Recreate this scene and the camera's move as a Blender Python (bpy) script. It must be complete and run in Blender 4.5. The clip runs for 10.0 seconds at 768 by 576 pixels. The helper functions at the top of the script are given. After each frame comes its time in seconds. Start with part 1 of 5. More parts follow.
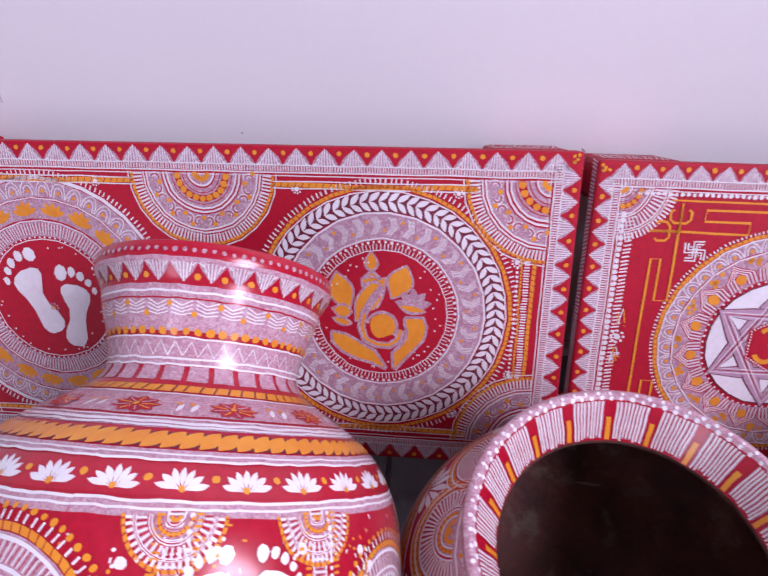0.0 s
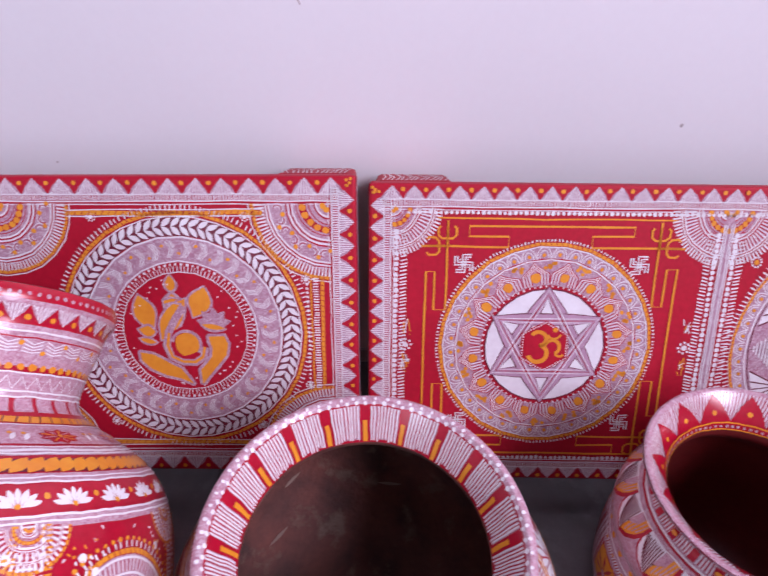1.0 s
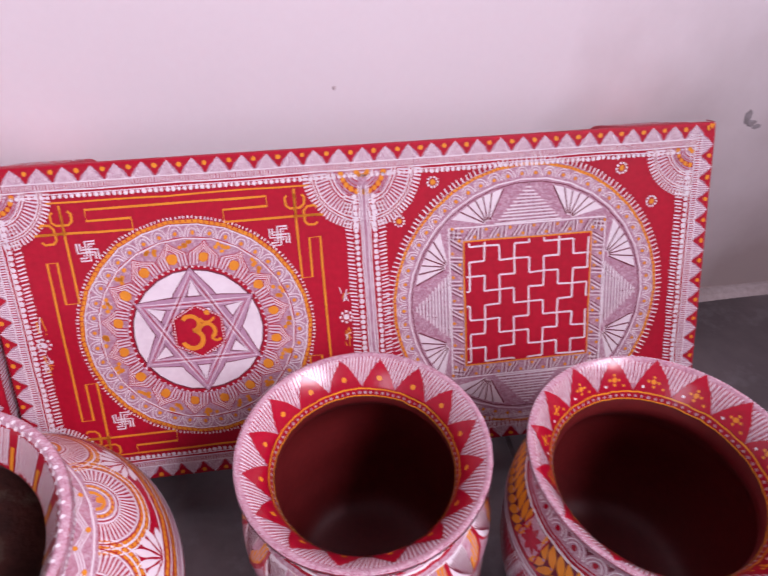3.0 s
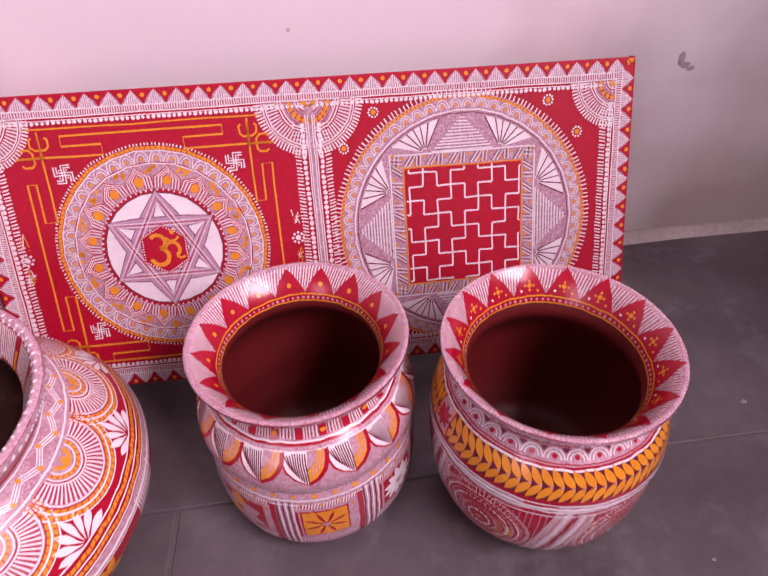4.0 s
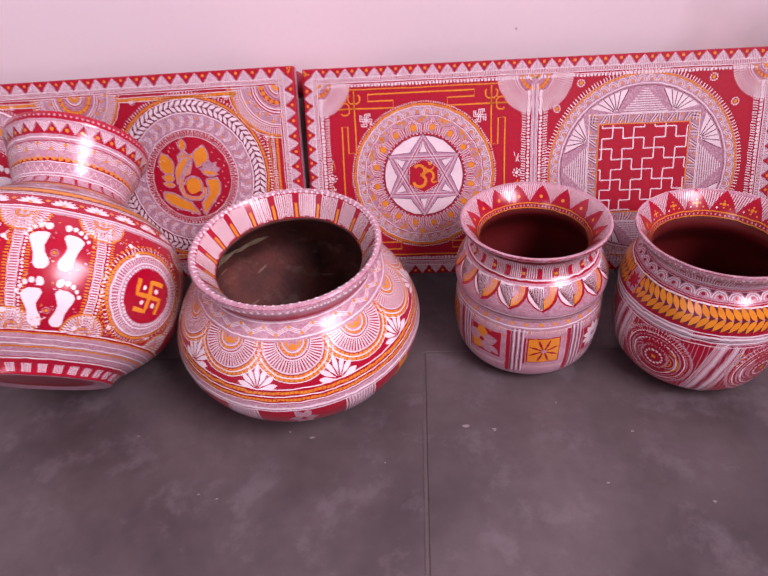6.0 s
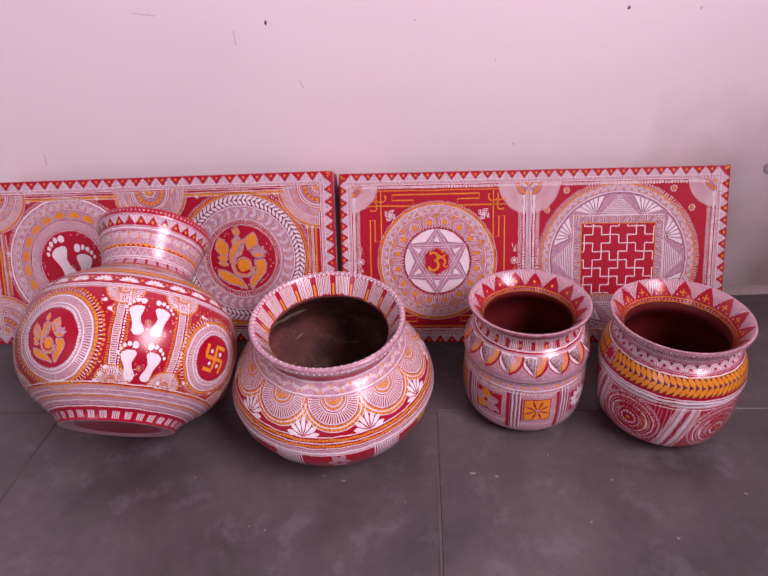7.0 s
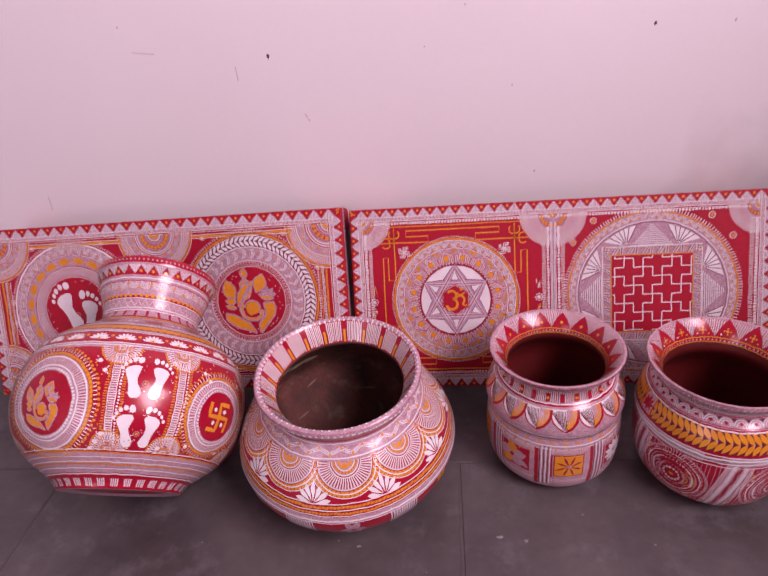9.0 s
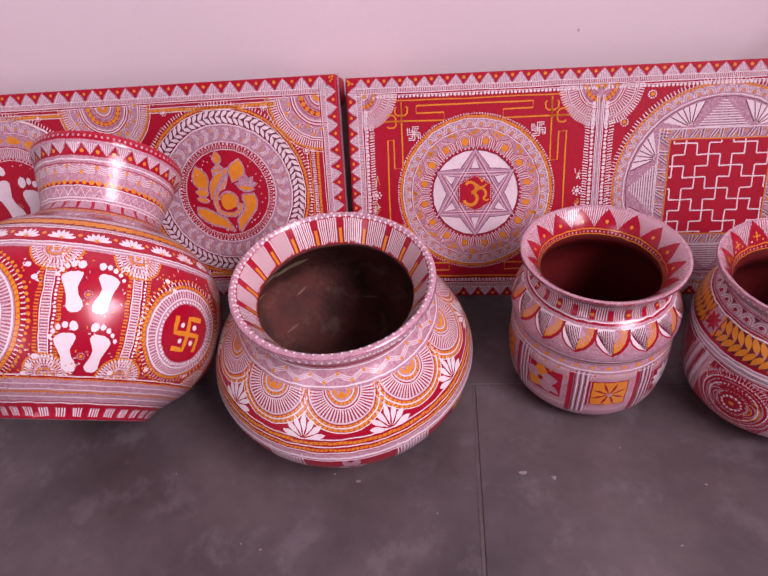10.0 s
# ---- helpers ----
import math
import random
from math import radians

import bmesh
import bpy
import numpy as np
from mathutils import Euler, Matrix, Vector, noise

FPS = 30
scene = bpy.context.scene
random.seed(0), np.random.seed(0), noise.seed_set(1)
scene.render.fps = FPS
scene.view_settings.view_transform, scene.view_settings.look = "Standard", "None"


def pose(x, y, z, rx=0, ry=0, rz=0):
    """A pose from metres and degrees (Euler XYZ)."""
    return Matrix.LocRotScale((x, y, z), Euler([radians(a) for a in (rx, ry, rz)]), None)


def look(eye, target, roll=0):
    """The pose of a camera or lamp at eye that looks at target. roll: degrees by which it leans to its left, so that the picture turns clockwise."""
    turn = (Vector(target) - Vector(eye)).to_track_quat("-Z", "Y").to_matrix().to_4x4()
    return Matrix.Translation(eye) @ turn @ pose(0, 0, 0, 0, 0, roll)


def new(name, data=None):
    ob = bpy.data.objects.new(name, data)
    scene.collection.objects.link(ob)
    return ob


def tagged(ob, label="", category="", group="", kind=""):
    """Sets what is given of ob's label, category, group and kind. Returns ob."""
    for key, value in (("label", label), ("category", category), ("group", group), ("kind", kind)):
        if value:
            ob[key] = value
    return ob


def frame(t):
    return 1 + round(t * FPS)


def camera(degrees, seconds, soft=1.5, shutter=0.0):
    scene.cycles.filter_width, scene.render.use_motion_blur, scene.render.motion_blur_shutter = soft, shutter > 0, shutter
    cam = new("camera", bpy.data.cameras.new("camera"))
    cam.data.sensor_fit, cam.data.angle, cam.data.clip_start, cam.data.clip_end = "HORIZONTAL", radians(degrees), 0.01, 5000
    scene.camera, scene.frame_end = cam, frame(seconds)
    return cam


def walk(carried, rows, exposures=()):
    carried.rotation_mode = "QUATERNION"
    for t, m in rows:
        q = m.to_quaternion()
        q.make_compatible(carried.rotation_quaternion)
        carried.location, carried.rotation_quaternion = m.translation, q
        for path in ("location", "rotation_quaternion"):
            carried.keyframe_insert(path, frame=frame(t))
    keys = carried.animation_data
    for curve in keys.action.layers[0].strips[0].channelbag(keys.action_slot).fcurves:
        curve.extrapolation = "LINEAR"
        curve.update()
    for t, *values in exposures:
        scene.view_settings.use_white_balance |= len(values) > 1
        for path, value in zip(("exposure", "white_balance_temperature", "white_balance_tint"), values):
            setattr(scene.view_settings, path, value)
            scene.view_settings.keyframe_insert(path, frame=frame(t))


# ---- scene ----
EXPOSURES = ((0.0, 0.06, 5680, 25), (3.2, 0.08, 6500, 36), (4.3, 0.14, 7000, 50), (6.2, 0.03, 7000, 49), (8.0, -0.32, 7000, 48), (10.0, -0.15, 7000, 48))
cam = camera(67.2, 10.0, soft=1.5, shutter=0.25)
ROWS = [
    (0, 0.0000, 0.0000, 0.4844, 49.58, 1.34, 5.14),
    (0.5, 0.0660, -0.0137, 0.4955, 50.09, 1.32, 3.91),
    (1, 0.1350, -0.0118, 0.5047, 50.51, 0.46, 0.65),
    (1.5, 0.1947, 0.0020, 0.4907, 50.23, -0.05, -1.53),
    (2, 0.2482, 0.0062, 0.4756, 49.91, 0.95, -3.21),
    (2.5, 0.3047, 0.0033, 0.4724, 50.02, 0.41, -4.95),
    (3, 0.3683, -0.0136, 0.4729, 50.17, 0.96, -8.00),
    (3.2, 0.3916, -0.0254, 0.4703, 49.98, 0.78, -8.92),
    (4.3, 0.4134, -0.1282, 0.4571, 48.12, 1.64, -6.55),
    (4.5, 0.3925, -0.1541, 0.4486, 48.37, 1.08, -6.19),
    (5, 0.3432, -0.2054, 0.4413, 48.55, 1.28, -2.65),
    (5.5, 0.3117, -0.2424, 0.4545, 49.62, 0.93, -0.86),
    (6, 0.2654, -0.3361, 0.5022, 51.83, 4.25, 2.31),
    (6.2, 0.2507, -0.3634, 0.5263, 52.79, 3.84, 1.97),
    (7.3, 0.2454, -0.4518, 0.6207, 60.52, 2.98, 3.25),
    (7.5, 0.2495, -0.4449, 0.6426, 62.33, 3.21, 3.58),
    (8, 0.2597, -0.4479, 0.6817, 65.99, 4.15, 4.05),
    (8.5, 0.2677, -0.4339, 0.6541, 63.15, 5.20, 4.29),
    (9, 0.2591, -0.3740, 0.6041, 59.21, 5.89, 4.29),
    (9.5, 0.2379, -0.2876, 0.5470, 52.87, 5.99, 2.95),
    (10, 0.2298, -0.2625, 0.5259, 49.25, 5.04, 4.05),
]
walk(cam, [(t, pose(*r)) for t, *r in ROWS], EXPOSURES)

# ---- world and light ----
world = bpy.data.worlds.new("sky")
scene.world = world
world.use_nodes = True
_n, _l = world.node_tree.nodes, world.node_tree.links
_sky = _n.new("ShaderNodeTexSky")
_sky.sky_type, _sky.sun_disc, _sky.sun_elevation, _sky.sun_rotation = "NISHITA", False, radians(40), radians(150)
_l.new(_sky.outputs[0], _n["Background"].inputs[0])
_n["Background"].inputs[1].default_value = 0.12


def area_lamp(name, m, sx, sy, watts, colour):
    data = bpy.data.lights.new(name, "AREA")
    data.shape, data.size, data.size_y, data.energy, data.color = "RECTANGLE", sx, sy, watts, colour
    ob = new(name, data)
    ob.matrix_world = m
    return ob


DOOR = (-1.75, -0.85, 2.1)      # unseen doorway added in the wall behind the camera: x from, x to, height
Y_BACK, Y_WALL, X_LEFT, X_RIGHT, HIGH = -2.6, 0.475, -1.9, 1.25, 3.0
WINDOW = (-1.34, -0.28, 0.95, 1.9)      # window in the right wall: y from, y to, sill, head
area_lamp("window_daylight", look((X_RIGHT + 0.02, -0.81, 1.425), (X_RIGHT - 1, -0.81, 1.425)), 1.04, 0.93, 63, (1.0, 0.95, 0.98))
# fill lamp in the added doorway, brightens the pot fronts
area_lamp("doorway_fill", look((-1.3, Y_BACK + 0.03, 1.1), (0.2, 0.4, 0.5)), 0.8, 1.9, 17, (1.0, 0.95, 0.98))

# ---- materials ----


def material(name, colour, rough=0.5, metal=0.0, tint=None, scale=30.0, amount=0.5, bump=0.0, bump_scale=200.0, coat=0.0, spots=None, strokes=None, grit=0.25, stain_shade=None):
    """A surface with large stains, fine grain and relief; tint is the second colour of the stains."""
    m = bpy.data.materials.new(name)
    m.use_nodes = True
    nt = m.node_tree
    n, l = nt.nodes, nt.links
    b = n["Principled BSDF"]
    b.inputs["Roughness"].default_value, b.inputs["Metallic"].default_value = rough, metal
    b.inputs["Specular IOR Level"].default_value = 0.12 if coat else (0.25 if "board" in name else 0.5)
    b.inputs["Coat Weight"].default_value, b.inputs["Coat Roughness"].default_value = coat, 0.2
    tc = n.new("ShaderNodeTexCoord")
    n1 = n.new("ShaderNodeTexNoise")
    n1.inputs["Scale"].default_value, n1.inputs["Detail"].default_value = scale, 6
    l.new(tc.outputs["Object"], n1.inputs["Vector"])
    n2 = n.new("ShaderNodeTexNoise")
    n2.inputs["Scale"].default_value, n2.inputs["Detail"].default_value = bump_scale, 3
    l.new(tc.outputs["Object"], n2.inputs["Vector"])
    ramp = n.new("ShaderNodeMapRange")
    ramp.inputs["From Min"].default_value, ramp.inputs["From Max"].default_value = 0.35, 0.7
    ramp.inputs["To Max"].default_value = amount
    l.new(n1.outputs[0], ramp.inputs[0])
    mix = n.new("ShaderNodeMix")
    mix.data_type = "RGBA"
    mix.inputs[6].default_value = (*colour, 1)
    mix.inputs[7].default_value = (*(tint or [c * 0.7 for c in colour]), 1)
    l.new(ramp.outputs[0], mix.inputs[0])
    last = mix.outputs[2]
    grain = n.new("ShaderNodeMix")
    grain.data_type, grain.blend_type = "RGBA", "OVERLAY"
    grain.inputs[0].default_value = grit
    l.new(last, grain.inputs[6])
    l.new(n2.outputs[0], grain.inputs[7])
    last = grain.outputs[2]
    if spots:
        n3 = n.new("ShaderNodeTexNoise")
        n3.inputs["Scale"].default_value, n3.inputs["Detail"].default_value = spots[1], 8
        n3.inputs["Roughness"].default_value = 0.65
        l.new(tc.outputs["Object"], n3.inputs["Vector"])
        r3 = n.new("ShaderNodeMapRange")
        r3.inputs["From Min"].default_value, r3.inputs["From Max"].default_value = spots[2], spots[2] + 0.1
        r3.inputs["To Max"].default_value = spots[3]
        l.new(n3.outputs[0], r3.inputs[0])
        m3 = n.new("ShaderNodeMix")
        m3.data_type = "RGBA"
        m3.inputs[7].default_value = (*spots[0], 1)
        l.new(r3.outputs[0], m3.inputs[0])
        l.new(last, m3.inputs[6])
        last = m3.outputs[2]
    if strokes:
        n4 = n.new("ShaderNodeTexNoise")
        n4.inputs["Scale"].default_value, n4.inputs["Detail"].default_value = 420, 2
        n4.inputs["Distortion"].default_value = 1.5
        l.new(tc.outputs["Object"], n4.inputs["Vector"])
        for colour4, lo, hi in strokes:
            r4 = n.new("ShaderNodeMapRange")
            r4.inputs["From Min"].default_value, r4.inputs["From Max"].default_value = lo, hi
            l.new(n4.outputs[0], r4.inputs[0])
            m4 = n.new("ShaderNodeMix")
            m4.data_type = "RGBA"
            m4.inputs[7].default_value = (*colour4, 1)
            l.new(r4.outputs[0], m4.inputs[0])
            l.new(last, m4.inputs[6])
            last = m4.outputs[2]
    # wall stain with shade painted in, growing towards +x and the floor
    if stain_shade:
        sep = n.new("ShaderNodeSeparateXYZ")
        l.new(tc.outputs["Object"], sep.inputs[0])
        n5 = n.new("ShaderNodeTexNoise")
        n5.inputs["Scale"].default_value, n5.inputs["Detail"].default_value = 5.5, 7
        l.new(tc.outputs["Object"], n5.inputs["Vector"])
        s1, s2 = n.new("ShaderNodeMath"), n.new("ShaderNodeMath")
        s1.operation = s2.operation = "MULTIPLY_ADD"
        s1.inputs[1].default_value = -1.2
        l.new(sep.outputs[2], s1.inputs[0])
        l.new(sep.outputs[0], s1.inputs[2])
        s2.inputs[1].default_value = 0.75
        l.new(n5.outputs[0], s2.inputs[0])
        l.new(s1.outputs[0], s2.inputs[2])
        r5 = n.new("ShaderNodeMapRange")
        r5.inputs["From Min"].default_value, r5.inputs["From Max"].default_value, r5.inputs["To Max"].default_value = stain_shade[1], stain_shade[2], stain_shade[3]
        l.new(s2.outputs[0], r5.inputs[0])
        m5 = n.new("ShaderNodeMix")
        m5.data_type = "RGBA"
        m5.inputs[7].default_value = (*stain_shade[0], 1)
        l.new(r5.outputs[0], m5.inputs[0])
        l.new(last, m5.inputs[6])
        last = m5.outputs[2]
    l.new(last, b.inputs["Base Color"])
    if bump:
        bm = n.new("ShaderNodeBump")
        bm.inputs["Strength"].default_value, bm.inputs["Distance"].default_value = bump, 0.002
        l.new(n2.outputs[0], bm.inputs["Height"])
        l.new(bm.outputs[0], b.inputs["Normal"])
    return m


RED = material("red_enamel", (0.44, 0.006, 0.026), 0.3, tint=(0.32, 0.004, 0.018), scale=14, bump=0.08, coat=1.0)
WHITE = material("white_paint", (0.82, 0.79, 0.82), 0.42, tint=(0.7, 0.62, 0.66), scale=40, bump=0.05, coat=1.0)
STROKES = (((0.58, 0.42, 0.48), 0.52, 0.64), ((0.40, 0.17, 0.24), 0.45, 0.34))
PALE = material("pale_rose_paint", (0.52, 0.30, 0.36), 0.4, tint=(0.46, 0.21, 0.27), scale=60, amount=0.7, bump=0.05, coat=1.0, strokes=STROKES)
ORANGE = material("orange_yellow_paint", (0.78, 0.31, 0.02), 0.4, tint=(0.66, 0.18, 0.015), scale=50, bump=0.05, coat=1.0)
DARK = material("maroon_line_paint", (0.16, 0.008, 0.03), 0.4, scale=40)
MAUVE = material("mauve_paint", (0.46, 0.27, 0.37), 0.55, tint=(0.37, 0.19, 0.29), scale=60)
INSIDE_RED = material("dark_red_lining", (0.13, 0.009, 0.009), 0.5, tint=(0.09, 0.006, 0.006), scale=18, bump=0.1)
INSIDE_CLAY = material("bare_clay_lining", (0.135, 0.037, 0.026), 0.75, tint=(0.03, 0.011, 0.009), scale=26, amount=0.95, bump=0.6,
                       spots=((0.16, 0.105, 0.075), 34, 0.55, 0.6))
CRUST = material("pale_green_crust", (0.36, 0.34, 0.2), 0.9, tint=(0.2, 0.15, 0.1), scale=70, amount=0.9, bump=0.8, bump_scale=260)
SCRAPE = material("pale_scrape", (0.2, 0.13, 0.1), 0.85, tint=(0.2, 0.12, 0.1), scale=90)
PEEL = material("peeled_plaster", (0.3, 0.28, 0.29), 0.9, tint=(0.2, 0.18, 0.18), scale=120)
# last mask: brown stain plus painted fall-off of light at lower right
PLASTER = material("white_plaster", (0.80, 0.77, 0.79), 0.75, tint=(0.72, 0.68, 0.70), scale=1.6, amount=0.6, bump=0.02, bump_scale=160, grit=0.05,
                   spots=((0.55, 0.48, 0.46), 7, 0.69, 0.35), stain_shade=((0.29, 0.23, 0.21), 0.62, 1.22, 0.9))
# for the unseen walls and ceiling, kept dark so they bounce less fill
CEMENT = material("grey_cement", (0.36, 0.33, 0.33), 0.85, tint=(0.28, 0.25, 0.25), scale=3, amount=0.8, bump=0.3)
DIRT = material("grey_cement_skirt", (0.42, 0.37, 0.36), 0.85, tint=(0.26, 0.22, 0.21), scale=9, amount=0.9, bump=0.4)
STONE = material("dark_grey_stone", (0.115, 0.099, 0.102), 0.38, tint=(0.052, 0.044, 0.047), scale=6, amount=0.95, bump=0.4, bump_scale=60,
                 spots=((0.17, 0.16, 0.172), 17, 0.54, 0.4))
GROUT = material("joint_mortar", (0.11, 0.094, 0.092), 0.9, tint=(0.07, 0.06, 0.06), scale=20, bump=0.4)
CHIP = material("dark_chip", (0.06, 0.05, 0.05), 0.9)
FLECK = material("white_paint_fleck", (0.3, 0.28, 0.29), 0.7, scale=60)
WOOD = material("unpainted_plank", (0.23, 0.12, 0.07), 0.6, scale=12, bump=0.2)
B_RED = material("red_board_paint", (0.42, 0.005, 0.023), 0.55, tint=(0.32, 0.004, 0.017), scale=9, bump=0.1)
B_WHITE = material("white_board_paint", (0.76, 0.72, 0.75), 0.6, tint=(0.62, 0.52, 0.57), scale=40, bump=0.05)
B_PALE = material("pale_board_paint", (0.44, 0.255, 0.325), 0.6, tint=(0.37, 0.17, 0.24), scale=60, amount=0.7, bump=0.05, strokes=STROKES)
B_ORANGE = material("orange_board_paint", (0.74, 0.29, 0.02), 0.55, tint=(0.62, 0.17, 0.015), scale=50, bump=0.05)
BOARD_SLOTS = {"red": B_RED, "white": B_WHITE, "pale": B_PALE, "orange": B_ORANGE, "dark": DARK, "mauve": MAUVE}
SCRATCH = material("plaster_scratch", (0.6, 0.52, 0.53), 0.9)
SLOTS = {"red": RED, "white": WHITE, "pale": PALE, "orange": ORANGE, "dark": DARK, "mauve": MAUVE}

# ---- building helpers ----


def mesh_object(name, verts, faces, mats, index=None, parent=None, smooth=False, label=""):
    me = bpy.data.meshes.new(name)
    me.from_pydata([tuple(v) for v in verts], [], faces)
    for m in mats:
        me.materials.append(m)
    if index is not None:
        me.polygons.foreach_set("material_index", index)
    if smooth:
        me.polygons.foreach_set("use_smooth", [True] * len(faces))
    me.update()
    ob = new(name, me)
    if parent:
        ob.parent = parent
    if label:
        tagged(ob, label)
    return ob


def box_bm(lo, hi, bevel=0.0, segments=2):
    bm = bmesh.new()
    bmesh.ops.create_cube(bm, size=1)
    for v in bm.verts:
        v.co = Vector([lo[i] + (v.co[i] + 0.5) * (hi[i] - lo[i]) for i in range(3)])
    if bevel:
        bmesh.ops.bevel(bm, geom=bm.edges[:], offset=bevel, segments=segments, affect="EDGES", profile=0.5)
    return bm


def part(name, bm, mat, parent=None, label=""):
    me = bpy.data.meshes.new(name)
    bm.to_mesh(me)
    bm.free()
    me.materials.append(mat)
    ob = new(name, me)
    if parent:
        ob.parent = parent
    if label:
        tagged(ob, label)
    return ob


# ---- the room ----
def structure(name, boxes, mat, label, category):
    bm = bmesh.new()
    for lo, hi in boxes:
        tmp = box_bm(lo, hi)
        me = bpy.data.meshes.new("tmp")
        tmp.to_mesh(me)
        tmp.free()
        bm.from_mesh(me)
        bpy.data.meshes.remove(me)
    return tagged(part(name, bm, mat), label, category, kind="structure")


T = 0.15
bmw = bmesh.new()
bmesh.ops.create_grid(bmw, x_segments=80, y_segments=54, size=0.5)
for v in bmw.verts:
    x, z = v.co.x * (X_RIGHT - X_LEFT) + (X_LEFT + X_RIGHT) / 2, (v.co.y + 0.5) * HIGH
    v.co = Vector((x, Y_WALL + 0.004 * noise.noise(Vector((x * 1.3, z * 1.3, 3))), z))
bmesh.ops.reverse_faces(bmw, faces=bmw.faces[:])
geo = bmesh.ops.extrude_face_region(bmw, geom=bmw.faces[:])
for v in [g for g in geo["geom"] if isinstance(g, bmesh.types.BMVert)]:
    v.co.y = Y_WALL + T
bmesh.ops.recalc_face_normals(bmw, faces=bmw.faces[:])
wall_n = tagged(part("wall_north", bmw, PLASTER), "white plastered wall with faint stains and small chips, stain and painted shade at lower right", "wall", kind="structure")
# side walls, back wall and ceiling are out of view, added to shape the light
structure("wall_west", [((X_LEFT - T, Y_BACK - T, 0), (X_LEFT, Y_WALL + T, HIGH))], CEMENT, "unseen plain grey cement side wall, added to limit bounced light", "wall")
structure("wall_east", [((X_RIGHT, Y_BACK - T, 0), (X_RIGHT + T, WINDOW[0], HIGH)), ((X_RIGHT, WINDOW[1], 0), (X_RIGHT + T, Y_WALL + T, HIGH)), ((X_RIGHT, WINDOW[0], 0), (X_RIGHT + T, WINDOW[1], WINDOW[2])),
                        ((X_RIGHT, WINDOW[0], WINDOW[3]), (X_RIGHT + T, WINDOW[1], HIGH))], CEMENT, "grey cement side wall with an open window", "wall")
structure("wall_south", [((X_LEFT, Y_BACK - T, 0), (DOOR[0], Y_BACK, HIGH)), ((DOOR[1], Y_BACK - T, 0), (X_RIGHT, Y_BACK, HIGH)),
                         ((DOOR[0], Y_BACK - T, DOOR[2]), (DOOR[1], Y_BACK, HIGH))], CEMENT, "unseen grey cement wall with an open doorway added for fill light", "wall")
structure("ceiling", [((X_LEFT - T, Y_BACK - T, HIGH), (X_RIGHT + T, Y_WALL + T, HIGH + T))], CEMENT, "unseen plain grey cement ceiling, added to limit bounced light", "ceiling")
floor_ob = structure("floor", [((X_LEFT - T, Y_BACK - T, -0.1), (X_RIGHT + T, Y_WALL + T, -0.0015))], GROUT,
                     "floor of large dark grey stone slabs with narrow joints", "floor")
structure("ground", [((-30, -40, -0.2), (30, 20, -0.102))], GROUT, "bare grey ground outside the doorway", "ground")

# low cement skirt along the foot of the wall
bms = bmesh.new()
N = 120
ring = []
for i in range(N + 1):
    x = X_LEFT + (X_RIGHT - X_LEFT) * i / N
    w = 0.016 + 0.007 * noise.noise(Vector((x * 5, 0, 7)))
    h = 0.012 + 0.008 * noise.noise(Vector((x * 4, 5, 1)))
    ring.append([bms.verts.new(p) for p in ((x, Y_WALL - w, -0.002), (x, Y_WALL - w * 0.5, h * 0.35), (x, Y_WALL - 0.004, h), (x, Y_WALL + 0.03, h), (x, Y_WALL + 0.03, -0.002))])
for a, b in zip(ring, ring[1:]):
    for k in range(5):
        bms.faces.new((a[k], b[k], b[(k + 1) % 5], a[(k + 1) % 5]))
bms.faces.new(ring[0]), bms.faces.new(ring[-1][::-1])
bmesh.ops.recalc_face_normals(bms, faces=bms.faces[:])
tagged(part("baseboard", bms, DIRT), "rough grey cement fillet along the foot of the wall", "baseboard", kind="structure")

# ---- painted decoration: strips of paint laid on a surface ----
LAYER = 0.00022


def flat(ox, oy, turn=0.0, sx=1.0):
    c, s = math.cos(radians(turn)), math.sin(radians(turn))
    return lambda x, y: (ox + sx * x * c - y * s, oy + sx * x * s + y * c)


def polar(cx, cy, r0, a0=90.0):
    """x runs clockwise along the circle of radius r0 from the angle a0, y outward."""
    def f(x, y):
        a = radians(a0) - x / r0
        return cx + (r0 + y) * math.cos(a), cy + (r0 + y) * math.sin(a)
    return f


def chain(outer, inner):
    return lambda x, y: outer(*inner(x, y))


